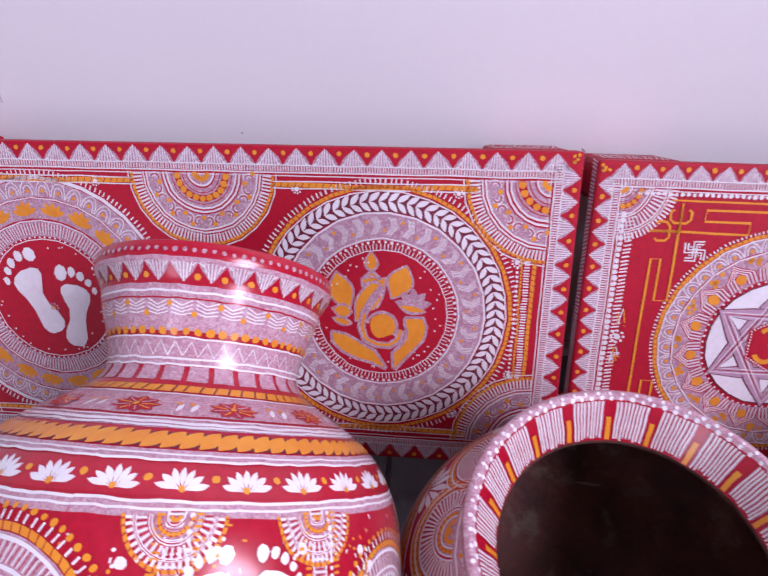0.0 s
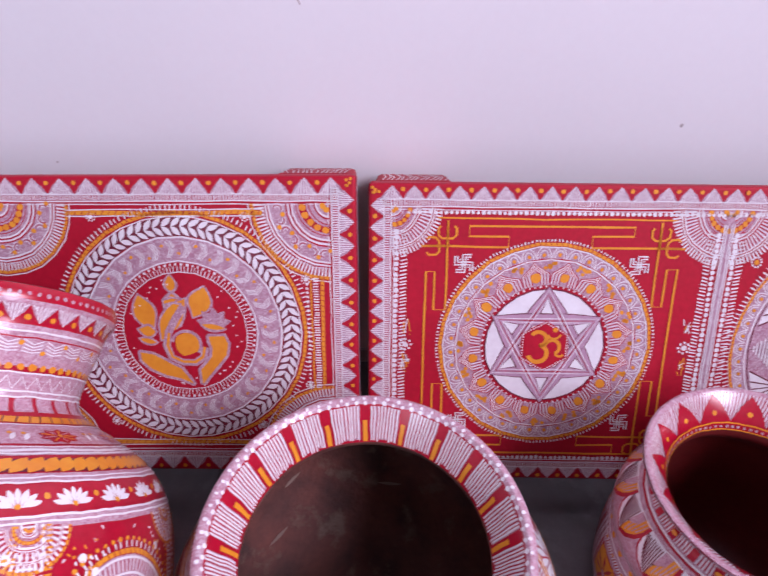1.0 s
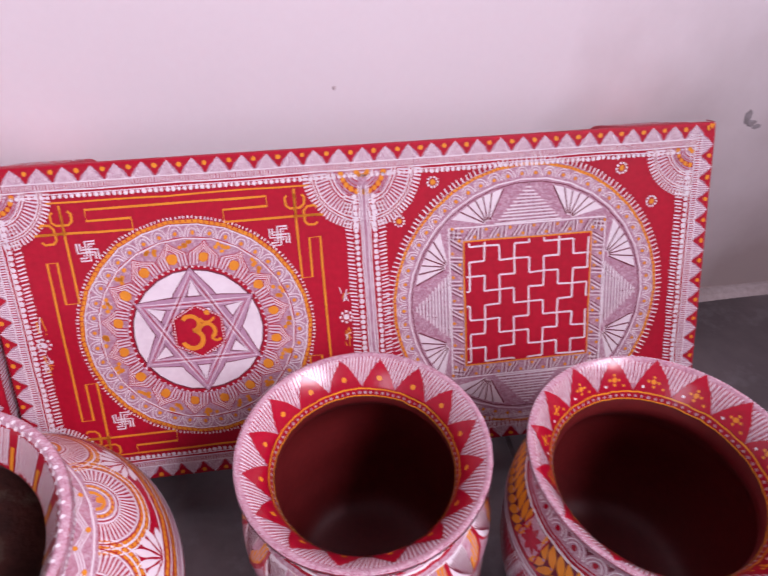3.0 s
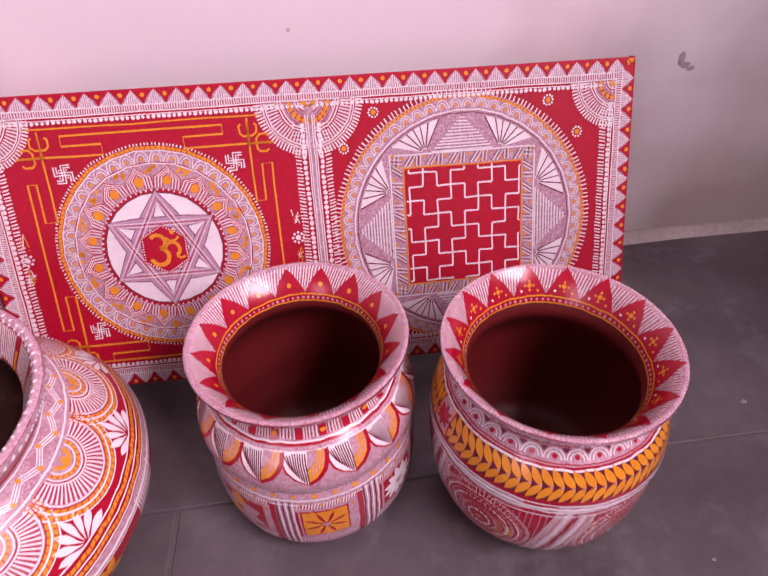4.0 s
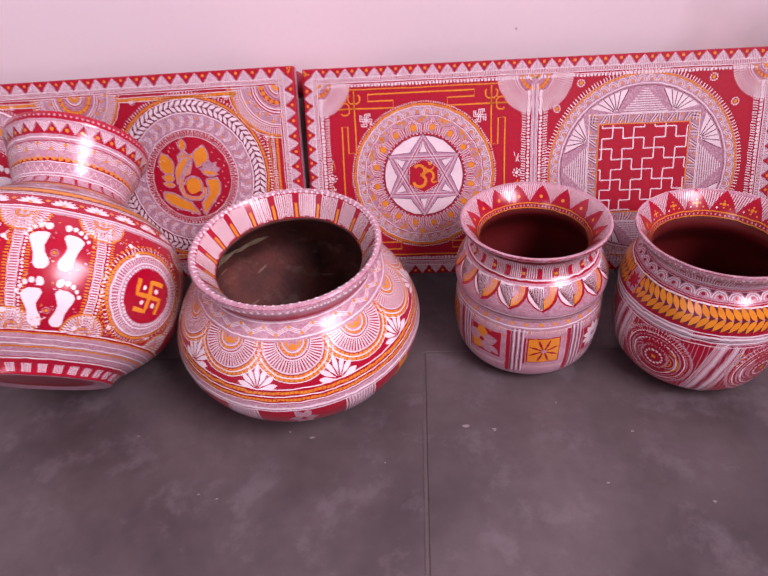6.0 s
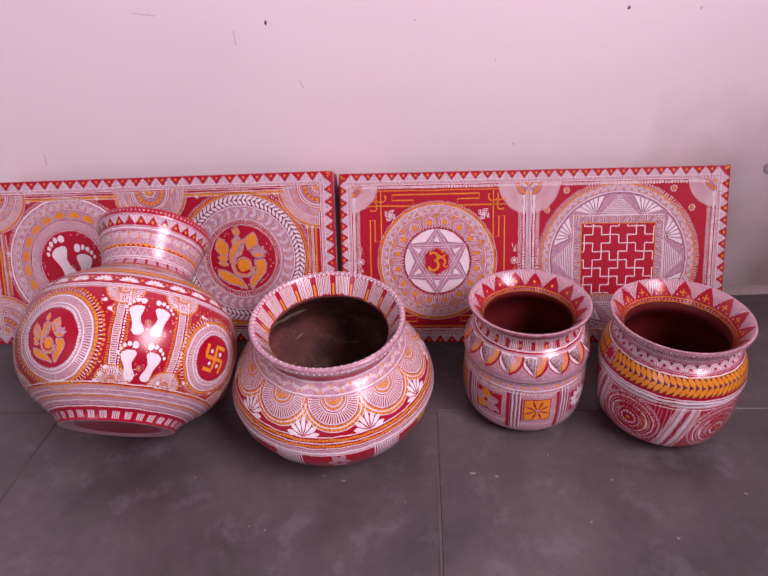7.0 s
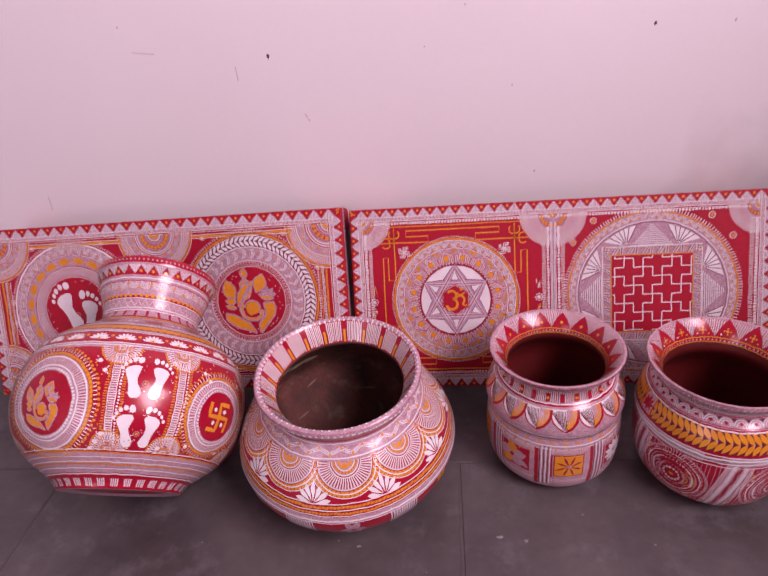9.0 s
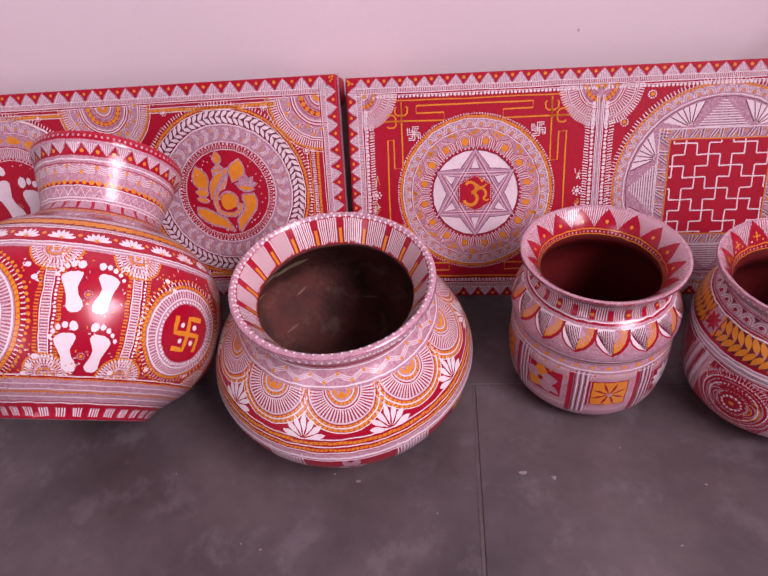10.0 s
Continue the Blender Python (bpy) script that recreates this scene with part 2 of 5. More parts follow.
class Paint:
    def __init__(self, place=None, step=0.02):
        self.V, self.F, self.M = [], [], []
        self.place, self.step = place or (lambda x, y: (x, y)), step
        self.names = list(SLOTS)

    def at(self, place):
        p = Paint(place, self.step)
        p.V, p.F, p.M = self.V, self.F, self.M
        return p

    def within(self, inner):
        return self.at(chain(self.place, inner))

    def strip(self, left, right, col, layer):
        base = len(self.V)
        for a, b in zip(left, right):
            self.V.append((*self.place(*a), layer))
            self.V.append((*self.place(*b), layer))
        k = self.names.index(col)
        for i in range(len(left) - 1):
            self.F.append((base + 2 * i, base + 2 * i + 2, base + 2 * i + 3, base + 2 * i + 1))
            self.M.append(k)

    def patch(self, left, right, col, layer):
        """A strip cut fine enough to follow a curved surface."""
        L, R = [left[0]], [right[0]]
        for a0, a1, b0, b1 in zip(left, left[1:], right, right[1:]):
            k = max(1, int(math.dist(a0, a1) / 0.0025))
            L += [(a0[0] + (a1[0] - a0[0]) * i / k, a0[1] + (a1[1] - a0[1]) * i / k) for i in range(1, k + 1)]
            R += [(b0[0] + (b1[0] - b0[0]) * i / k, b0[1] + (b1[1] - b0[1]) * i / k) for i in range(1, k + 1)]
        c = max(1, int(max(math.dist(a, b) for a, b in zip(L, R)) / 0.004))
        cut = lambda t: [(a[0] + (b[0] - a[0]) * t, a[1] + (b[1] - a[1]) * t) for a, b in zip(L, R)]
        for i in range(c):
            self.strip(cut(i / c), cut((i + 1) / c), col, layer)

    def line(self, pts, w, col, layer=2, taper=False, closed=False):
        fine = []
        if closed:
            pts = list(pts) + [pts[0]]
        for (x0, y0), (x1, y1) in zip(pts, pts[1:]):
            n = max(1, int(math.hypot(x1 - x0, y1 - y0) / self.step))
            fine += [(x0 + (x1 - x0) * i / n, y0 + (y1 - y0) * i / n) for i in range(n)]
        fine.append(pts[-1])
        L, R, m = [], [], len(fine)
        for i, (x, y) in enumerate(fine):
            ax, ay = fine[max(i - 1, 0)]
            bx, by = fine[min(i + 1, m - 1)]
            if closed and i in (0, m - 1):
                ax, ay, bx, by = *fine[m - 2], *fine[1]
            d = math.hypot(bx - ax, by - ay) or 1.0
            nx, ny = -(by - ay) / d, (bx - ax) / d
            h = w / 2 * ((0.35 + 0.65 * math.sin(math.pi * (i + 0.4) / (m - 0.2))) if taper else 1.0)
            L.append((x + nx * h, y + ny * h))
            R.append((x - nx * h, y - ny * h))
        self.strip(L, R, col, layer)

    def arc(self, cx, cy, r, a0, a1, w, col, layer=2):
        n = max(6, int(abs(a1 - a0) / 15), int(radians(abs(a1 - a0)) * r / self.step))
        an = [radians(a0 + (a1 - a0) * i / n) for i in range(n + 1)]
        self.strip([(cx + (r + w / 2) * math.cos(a), cy + (r + w / 2) * math.sin(a)) for a in an],
                   [(cx + (r - w / 2) * math.cos(a), cy + (r - w / 2) * math.sin(a)) for a in an], col, layer)
        if col == "orange" and 0.0016 <= w <= 0.004 and r > 0.008:
            m = int(radians(abs(a1 - a0)) * r / (1.1 * w + 0.0012))
            for i in range(m):
                a = radians(a0 + (a1 - a0) * (i + 0.5) / m)
                self.line([(cx + q * math.cos(a + s), cy + q * math.sin(a + s)) for q, s in ((r - w / 2, 0), (r + w / 2, 0.3 * w / r))], 0.0006, "red", layer + 0.6)

    def ring(self, cx, cy, r0, r1, col, layer=1, a0=0, a1=360):
        m = max(1, int((r1 - r0) / self.step))
        for i in range(m):
            ra, rb = r0 + (r1 - r0) * i / m, r0 + (r1 - r0) * (i + 1) / m
            n = max(12, int(60 * (a1 - a0) / 360 * min(1, 0.4 + r1 / 0.05)))
            an = [radians(a0 + (a1 - a0) * j / n) for j in range(n + 1)]
            self.strip([(cx + rb * math.cos(a), cy + rb * math.sin(a)) for a in an],
                       [(cx + ra * math.cos(a), cy + ra * math.sin(a)) for a in an], col, layer)

    def dot(self, x, y, r, col, layer=3, n=8, squash=1.0):
        base = len(self.V)
        ph = random.random()
        for i in range(n):
            a = 2 * math.pi * (i + ph) / n
            k = r * random.uniform(0.88, 1.1)
            self.V.append((*self.place(x + k * math.cos(a), y + k * squash * math.sin(a)), layer))
        self.F.append(tuple(range(base, base + n)))
        self.M.append(self.names.index(col))

    def fill(self, x0, x1, y0, y1, col, layer=1):
        nx, ny = max(1, int((x1 - x0) / self.step)), max(1, int((y1 - y0) / (self.step * (0.35 if self.step < 0.01 else 1))))
        for j in range(ny):
            ya, yb = y0 + (y1 - y0) * j / ny, y0 + (y1 - y0) * (j + 1) / ny
            xs = [x0 + (x1 - x0) * i / nx for i in range(nx + 1)]
            self.strip([(x, yb) for x in xs], [(x, ya) for x in xs], col, layer)

    def leaf(self, x, y, ang, length, wid, col, layer=2, bend=0.0, n=6, fat=1.0):
        """A tapered petal or leaf from (x, y), ang in degrees, bending by bend degrees on its way."""
        rows, a, px, py = [], radians(ang), x, y
        cols = max(1, int(wid / (1.2 * self.step)))
        for i in range(n + 1):
            t = i / n
            h = wid / 2 * max(0.06, math.sin(math.pi * t ** fat) ** 0.9)
            rows.append([(px - math.sin(a) * h * k, py + math.cos(a) * h * k) for k in [1 - 2 * c / cols for c in range(cols + 1)]])
            px, py = px + math.cos(a) * length / n, py + math.sin(a) * length / n
            a += radians(bend) / n
        for c in range(cols):
            self.strip([r[c] for r in rows], [r[c + 1] for r in rows], col, layer)

    # rows along x, of length L
    def dots(self, L, n, y, r, col, layer=3, phase=0.5):
        for i in range(n):
            self.dot((i + phase) * L / n, y, r * random.uniform(0.85, 1.12), col, layer)

    def ticks(self, L, n, y0, y1, w, col, layer=2, slant=0.0, taper=False):
        for i in range(n):
            x = (i + 0.5) * L / n + random.uniform(-0.12, 0.12) * L / n
            self.line([(x - slant / 2, y0), (x + slant / 2, y1 + random.uniform(-0.06, 0.06) * (y1 - y0))], w, col, layer, taper)
            if col == "white":
                x += 0.5 * L / n
                self.line([(x - slant / 2, y0), (x + slant / 2, y1)], min(w * 0.75, 0.3 * L / n), "red", layer - 0.5)

    def run(self, L, y, w, col, layer=2):
        k = max(2, int(L / max(self.step, 0.004)))
        wob = w * 0.25
        self.line([(L * i / k, y + random.uniform(-wob, wob)) for i in range(k + 1)], w, col, layer)
        if col == "orange" and w >= 0.0016:
            m = int(L / (1.1 * w + 0.0012))
            for i in range(m):
                x = (i + 0.5) * L / m
                self.line([(x - w * 0.2, y - w * 0.5), (x + w * 0.2, y + w * 0.5)], 0.0006, "red", layer + 0.6)

    def zigzag(self, L, n, y0, y1, w, col, layer=2):
        self.line([(L * i / (2 * n), y0 if i % 2 == 0 else y1) for i in range(2 * n + 1)], w, col, layer)

    def triangles(self, L, n, y0, y1, lines=8, col="white", dots="orange", under="pale", dot_r=0.0019):
        """Hatched triangles with the base at y0 and the tip at y1, with a dot in each gap."""
        p = L / n
        for i in range(n):
            xc, b = (i + 0.5) * p, p * 0.5
            tip = xc + random.uniform(-0.06, 0.06) * p
            if under:
                ym = (y0 + y1) / 2
                self.strip([(xc - b, y0), (xc - b * 0.64, ym), (tip, y1)], [(xc + b, y0), (xc + b * 0.64, ym), (tip + 0.0003, y1)], under, 1)
            for k in range(lines):
                u = (k + 0.5) / lines * 2 - 1
                hh = (1 - abs(u) ** 1.35) * (y1 - y0)
                self.line([(xc + u * b, y0), (xc + u * b * 0.72 + (tip - xc) * 0.3, y0 + hh)], p / lines * 0.34, col, 2)
            if dots and i < n - 1:
                self.dot((i + 1) * p, y0 + (y1 - y0) * 0.72, dot_r, dots, 3)

    def rope(self, L, n, y0, y1, col="white"):
        """Two rows of slanting leaf strokes, like a plait."""
        ym, p = (y0 + y1) / 2, L / n
        for i in range(n):
            x = (i + 0.5) * p
            for ya, yb in ((ym, y0), (ym, y1)):
                self.leaf(x, ya, math.degrees(math.atan2(yb - ya, p * 1.1)), math.hypot(yb - ya, p * 1.1), p * 0.62, col, 2, n=4)

    def scallops(self, L, n, y0, y1, col="white", w=0.0007, centre="orange", flip=False, rings=2):
        p = L / n
        s = -1 if flip else 1
        for i in range(n):
            x = (i + 0.5) * p
            for k in range(rings):
                r = p * (0.47 - 0.17 * k)
                pts = [(x + r * math.cos(math.pi * j / 8), (y1 if flip else y0) + s * (y1 - y0) * (1 - 0.3 * k) * math.sin(math.pi * j / 8)) for j in range(9)]
                self.line(pts, w, col, 2)
            if centre:
                self.dot(x, (y1 if flip else y0) + s * (y1 - y0) * 0.3, p * 0.13, centre, 3)

    # motifs about the origin
    def flower(self, r, centre="orange", col="white", n=10):
        for i in range(n):
            a = 2 * math.pi * i / n
            self.dot(0.8 * r * math.cos(a), 0.8 * r * math.sin(a), r * 0.2, col, 2, 6)
        self.dot(0, 0, r * 0.45, centre, 3)

    def fan(self, r, a0, a1, n=7, col="white", hatch=True):
        """A fan of white petals."""
        for i in range(n):
            a = a0 + (a1 - a0) * (i + 0.5) / n
            k = r * (1 - 0.16 * abs((i + 0.5) / n - 0.5) * 2)
            self.leaf(0, 0, a, k, radians(a1 - a0) / n * r * 0.72, col, 2, fat=1.7)

    def half_mandala(self, r, a0, a1, ray="white", swirl=False):
        """A mandala sector: pale ground, fine spokes, bands, an orange arc and a toothed rim."""
        span = radians(abs(a1 - a0))
        self.ring(0, 0, 0.0005, r, "pale", 1.4, a0, a1)
        for rr in (0.2, 0.56, 0.62, 0.9, 0.95):
            self.arc(0, 0, r * rr, a0, a1, r * 0.026, "white", 2)
            self.arc(0, 0, r * (rr + 0.028), a0, a1, r * 0.022, "red", 2)
        self.arc(0, 0, r * 0.4, a0, a1, r * 0.2, "red", 2)
        for rr in (0.33, 0.47):
            self.arc(0, 0, r * rr, a0, a1, r * 0.03, "pale", 2.5)
        m = max(3, int(span / 0.28))
        for i in range(m):
            a = radians(a0) + radians(a1 - a0) * (i + 0.5) / m
            self.dot(r * 0.4 * math.cos(a), r * 0.4 * math.sin(a), r * 0.055, "orange", 3)
        if swirl:
            m = max(4, int(span * r * 0.78 / 0.0085))
            for i in range(m):
                a = radians(a0) + radians(a1 - a0) * (i + 0.5) / m
                x, y = r * 0.77 * math.cos(a), r * 0.77 * math.sin(a)
                for k in range(3):
                    self.arc(x, y, 0.0018 + 0.0013 * k, math.degrees(a) + (20 if i % 2 else 160), math.degrees(a) + (200 if i % 2 else 340), 0.0006, "white" if k != 1 else "red", 2)
                self.dot(r * (0.83 if i % 2 else 0.71) * math.cos(a + 0.5 * span / m), r * (0.83 if i % 2 else 0.71) * math.sin(a + 0.5 * span / m), 0.002, "orange", 3)
        for lo, hi, pitch, w in ((0.66, 0.88, 0.0026, 0.0009), (0.97, 1.12, 0.0027, 0.0014)):
            if swirl and lo == 0.66:
                continue
            n = max(4, int(span * r * (lo + hi) / 2 / pitch))
            for i in range(n):
                a = radians(a0) + (radians(a1 - a0)) * (i + 0.5) / n
                self.line([(r * lo * math.cos(a), r * lo * math.sin(a)), (r * hi * math.cos(a), r * hi * math.sin(a))], w, ray, 2)
                if hi < 0.95:
                    b = a + radians(a1 - a0) / n * 0.5
                    self.line([(r * lo * math.cos(b), r * lo * math.sin(b)), (r * hi * math.cos(b), r * hi * math.sin(b))], w * 0.9, "red", 2)
        for i in range(max(2, int(span / 0.6))):
            a = radians(a0) + radians(a1 - a0) * (i + 0.5) / max(2, int(span / 0.6))
            self.dot(r * 0.1 * math.cos(a), r * 0.1 * math.sin(a), r * 0.05, "orange", 3)

    def foot(self, s, mirror=1, col="white"):
        """A footprint s long, toes up, the great toe on the inner side."""
        sec = [(0.0, -0.05, 0.05), (0.03, -0.1, 0.1), (0.1, -0.135, 0.13), (0.2, -0.12, 0.125), (0.32, -0.07, 0.125), (0.45, -0.06, 0.15), (0.56, -0.11, 0.19), (0.65, -0.15, 0.2), (0.71, -0.14, 0.15), (0.75, -0.08, 0.06)]
        self.strip([(mirror * a * s, y * s) for y, a, b in sec], [(mirror * b * s, y * s) for y, a, b in sec], col, 3)
        for x, y, r in ((-0.13, 0.88, 0.07), (0.0, 0.9, 0.05), (0.105, 0.86, 0.045), (0.19, 0.79, 0.04), (0.255, 0.7, 0.035)):
            self.dot(mirror * x * s, y * s, r * s, col, 3, 8, 1.25)

    def leaf_figure(self, s):
        """A flame-like figure of orange leaves and curls, about 2 s high, with pale outlines."""
        def blob(outer, inner, layer):
            self.patch([(x * s, y * s) for x, y in outer], [(x * s, y * s) for x, y in inner], "orange", layer)
            self.line([(x * s, y * s) for x, y in outer + inner[::-1]], 0.05 * s, "pale", layer + 0.4, closed=True)

        leaves = ((-0.27, 0.64, 90, 0.36, 0.24, 0, 0.75), (-0.6, -0.05, 116, 0.74, 0.42, -16, 1.1), (0.04, 0.2, 60, 0.62, 0.44, 16, 1.1),
                  (-0.56, -0.02, 184, 0.36, 0.26, -25, 0.9), (-0.56, -0.22, 176, 0.36, 0.17, -20, 0.9), (-0.52, -0.2, 64, 0.92, 0.4, -14, 1.0))
        for i, (x, y, a, l, w, bend, fat) in enumerate(leaves):
            self.leaf(x * s, y * s, a, l * s, w * s, "pale", 2 + 0.3 * i, bend, 12, fat)
            self.leaf((x + 0.04 * math.cos(radians(a))) * s, (y + 0.04 * math.sin(radians(a))) * s, a, (l - 0.08) * s, (w - 0.08) * s, "orange", 2.15 + 0.3 * i, bend, 12, fat)
        blob([(-0.42, 0.4), (-0.42, 0.52), (-0.27, 0.66)], [(-0.1, 0.44), (-0.12, 0.54), (-0.25, 0.66)], 2)
        blob([(-0.92, -0.38), (-0.91, -0.56), (-0.75, -0.72), (-0.5, -0.84), (-0.25, -0.9), (-0.02, -1.0)], [(-0.9, -0.37), (-0.68, -0.41), (-0.5, -0.5), (-0.35, -0.6), (-0.2, -0.69), (0.0, -0.97)], 4)
        blob([(0.28, -0.08), (0.56, -0.08), (0.64, -0.25), (0.59, -0.45), (0.46, -0.62), (0.33, -0.77), (0.14, -1.0)], [(0.26, -0.1), (0.27, -0.2), (0.31, -0.32), (0.3, -0.45), (0.2, -0.58), (0.08, -0.7), (0.1, -0.97)], 4)
        # curling trunk round an orange ball
        self.dot(-0.08 * s, -0.27 * s, 0.33 * s, "red", 4.6, 18)
        self.dot(-0.08 * s, -0.24 * s, 0.22 * s, "orange", 5.0, 16)
        self.arc(-0.09 * s, -0.25 * s, 0.24 * s, -40, 170, 0.05 * s, "pale", 5.4)
        curl = [(-0.08, 0.42), (-0.24, 0.2), (-0.38, -0.04), (-0.43, -0.28), (-0.36, -0.48), (-0.18, -0.58), (0.04, -0.58), (0.18, -0.48), (0.22, -0.3)]
        self.line([(x * s, y * s) for x, y in curl], 0.13 * s, "pale", 5.8)
        self.line([(x * s * 0.97, y * s * 0.98) for x, y in curl[2:]], 0.05 * s, "orange", 6.2)
        # small open flower held at the side
        for k in range(5):
            self.leaf(0.4 * s, 0.1 * s, 14 + 38 * k, 0.3 * s, 0.15 * s, "pale", 5.4 + 0.1 * k)
        self.leaf(0.16 * s, 0.1 * s, -10, 0.46 * s, 0.2 * s, "pale", 6)
        self.leaf(0.2 * s, 0.1 * s, -10, 0.38 * s, 0.1 * s, "orange", 6.3)
        for y in (0.44, 0.53):
            self.line([(-0.42 * s, y * s), (-0.27 * s, (y + 0.04) * s), (-0.11 * s, (y + 0.02) * s)], 0.035 * s, "pale", 4)

    def hooked_cross(self, s, w, col, lines=1):
        for q in range(4):
            p = self.within(flat(0, 0, 90 * q))
            for k in range(lines):
                o = (k - (lines - 1) / 2) * w * 1.7
                p.line([(0, o), (s + o, o), (s + o, -s)], w, col, 3)
            p.dot(s * 0.5, s * 0.5, w * 0.55, "white", 3)

    def build(self, name, surf, parent, label="", slots=None):
        if not self.F:
            return None
        around = 1.0 if surf is board_surf else 0.085
        verts = []
        for u, v, h in self.V:
            at = Vector((u * around * 95, v * 95, 4.0))
            verts.append(surf(u + 0.0007 / around * noise.noise(at), v + 0.0007 * noise.noise(at + Vector((9, 5, 2))), LAYER * h))
        return mesh_object(name, verts, self.F, [(slots or (BOARD_SLOTS if surf is board_surf else SLOTS))[k] for k in self.names], self.M, parent, surf is not board_surf, label=label)


# ---- the two painted low tables on their sides ----
LEAN = -23.5
BW, BH, BT = 0.5755, 0.264, 0.018


def board_surf(u, v, h):
    return (u, -h, v)


def border(p, w, h, n_long, n_short, deep=0.0165):
    """Toothed border round the whole board."""
    for place, L, n in ((flat(0, h, 0), w, n_long), (flat(w, h, -90), h, n_short), (flat(w, 0, 180), w, n_long), (flat(0, 0, 90), h, n_short)):
        q = p.within(place).within(flat(0.009, -deep))
        q.triangles(L - 0.018, n, 0, deep - 0.0017, 9)
        q.fill(0, L - 0.024, -0.0045, 0, "pale", 1)
        q.ticks(L - 0.024, int(L / 0.0021), -0.0042, -0.0004, 0.0008, "white", 2)
        q.run(L - 0.024, 0.0002, 0.0009, "white", 2)
        q.run(L - 0.024, -0.0052, 0.0011, "white", 2)
        q.run(L - 0.024, -0.0078, 0.0008, "white", 2)
    for x in (0.006, w - 0.006):
        for y in (0.006, h - 0.006):
            for k in range(5):
                p.dot(x + random.uniform(-0.004, 0.004), y + random.uniform(-0.004, 0.004), 0.0013, "orange", 3)


def bead_column(p, x, y0, y1, side):
    L = y1 - y0
    q = p.within(flat(x, y0, 90))
    q.dots(L, int(L / 0.0044), 0, 0.002, "white")
    q.ticks(L, int(L / 0.003), -side * 0.003, -side * 0.0085, 0.0012, "white", 2, 0.0012)


def rings(p, cx, cy, spec):
    """Concentric bands: each is (kind, inner radius, outer radius, count)."""
    for kind, r0, r1, n in spec:
        rm = (r0 + r1) / 2
        L = 2 * math.pi * rm
        q = p.within(polar(cx, cy, rm))
        h = (r1 - r0) / 2
        if kind == "fill":
            p.ring(cx, cy, r0, r1, n, 1)
        elif kind == "line":
            p.arc(cx, cy, rm, 0, 360, r1 - r0, n, 2)
        elif kind == "dots":
            q.dots(L, n, 0, h, "white")
        elif kind == "orange_dots":
            q.dots(L, n, 0, h, "orange")
        elif kind == "ticks":
            q.ticks(L, n, -h, h, 0.0007, "white", 2)
        elif kind == "teeth":
            q.ticks(L, n, -h, h, 0.0011, "white", 2)
        elif kind == "rope":
            q.rope(L, n, -h, h)
        elif kind == "scallops":
            q.scallops(L, n, -h, h)
        elif kind == "lotus":
            for i in range(n):
                g = q.within(flat((i + 0.5) * L / n, 0))
                w = L / n
                g.strip([(-w * 0.5, -h), (-w * 0.46, -h * 0.1), (-w * 0.12, h * 0.5), (-0.0003, h * 0.95)], [(w * 0.5, -h), (w * 0.46, -h * 0.1), (w * 0.12, h * 0.5), (0.0003, h * 0.95)], "pale", 1.5)
                for k in range(7):
                    c = 1 - 0.115 * k
                    g.line([(-w * 0.5 * c, -h), (-w * 0.46 * c, -h * 0.1), (-w * 0.12 * c, h * 0.55 * c), (0, h * c), (w * 0.12 * c, h * 0.55 * c), (w * 0.46 * c, -h * 0.1), (w * 0.5 * c, -h)], 0.0008, "white" if k % 2 else "red", 2 + 0.1 * k)
                g.dot(0, -h * 0.35, w * 0.17, "orange", 3)
                for k in range(6):
                    g.dot(w / 2 + random.uniform(-0.2, 0.2) * w, h * random.uniform(0.35, 0.95), w * 0.07, "orange", 3, 6)
        elif kind == "blooms":
            for i in range(n):
                g = q.within(flat((i + 0.5) * L / n, 0))
                for a in (30, 60, 90, 120, 150):
                    g.leaf(0, -h * 0.7, a, h * 1.5, h * 0.55, "orange", 2, fat=1.5)
        elif kind == "chevrons":
            for i in range(n):
                g = q.within(flat((i + 0.5) * L / n, 0))
                for k in range(4):
                    g.line([(-0.0035 + k * 0.0014, -h), (0.001 + k * 0.0014, 0), (-0.002 + k * 0.0014, h)], 0.0006, "white", 2)
                g.dot(-0.005, h * (0.5 if i % 2 else -0.5), 0.0014, "orange", 3)


def om_sign(p, s, col="orange"):
    p.arc(-0.25 * s, 0.32 * s, 0.3 * s, 150, -80, 0.16 * s, col, 7)
    p.arc(-0.25 * s, -0.3 * s, 0.36 * s, 80, -165, 0.17 * s, col, 7)
    p.arc(0.3 * s, -0.02 * s, 0.3 * s, 175, -60, 0.14 * s, col, 7)
    p.arc(0.62 * s, -0.25 * s, 0.16 * s, 190, 330, 0.1 * s, col, 7)
    p.arc(0.35 * s, 0.62 * s, 0.28 * s, 200, 340, 0.1 * s, col, 7)
    p.dot(0.38 * s, 0.72 * s, 0.1 * s, col, 7)


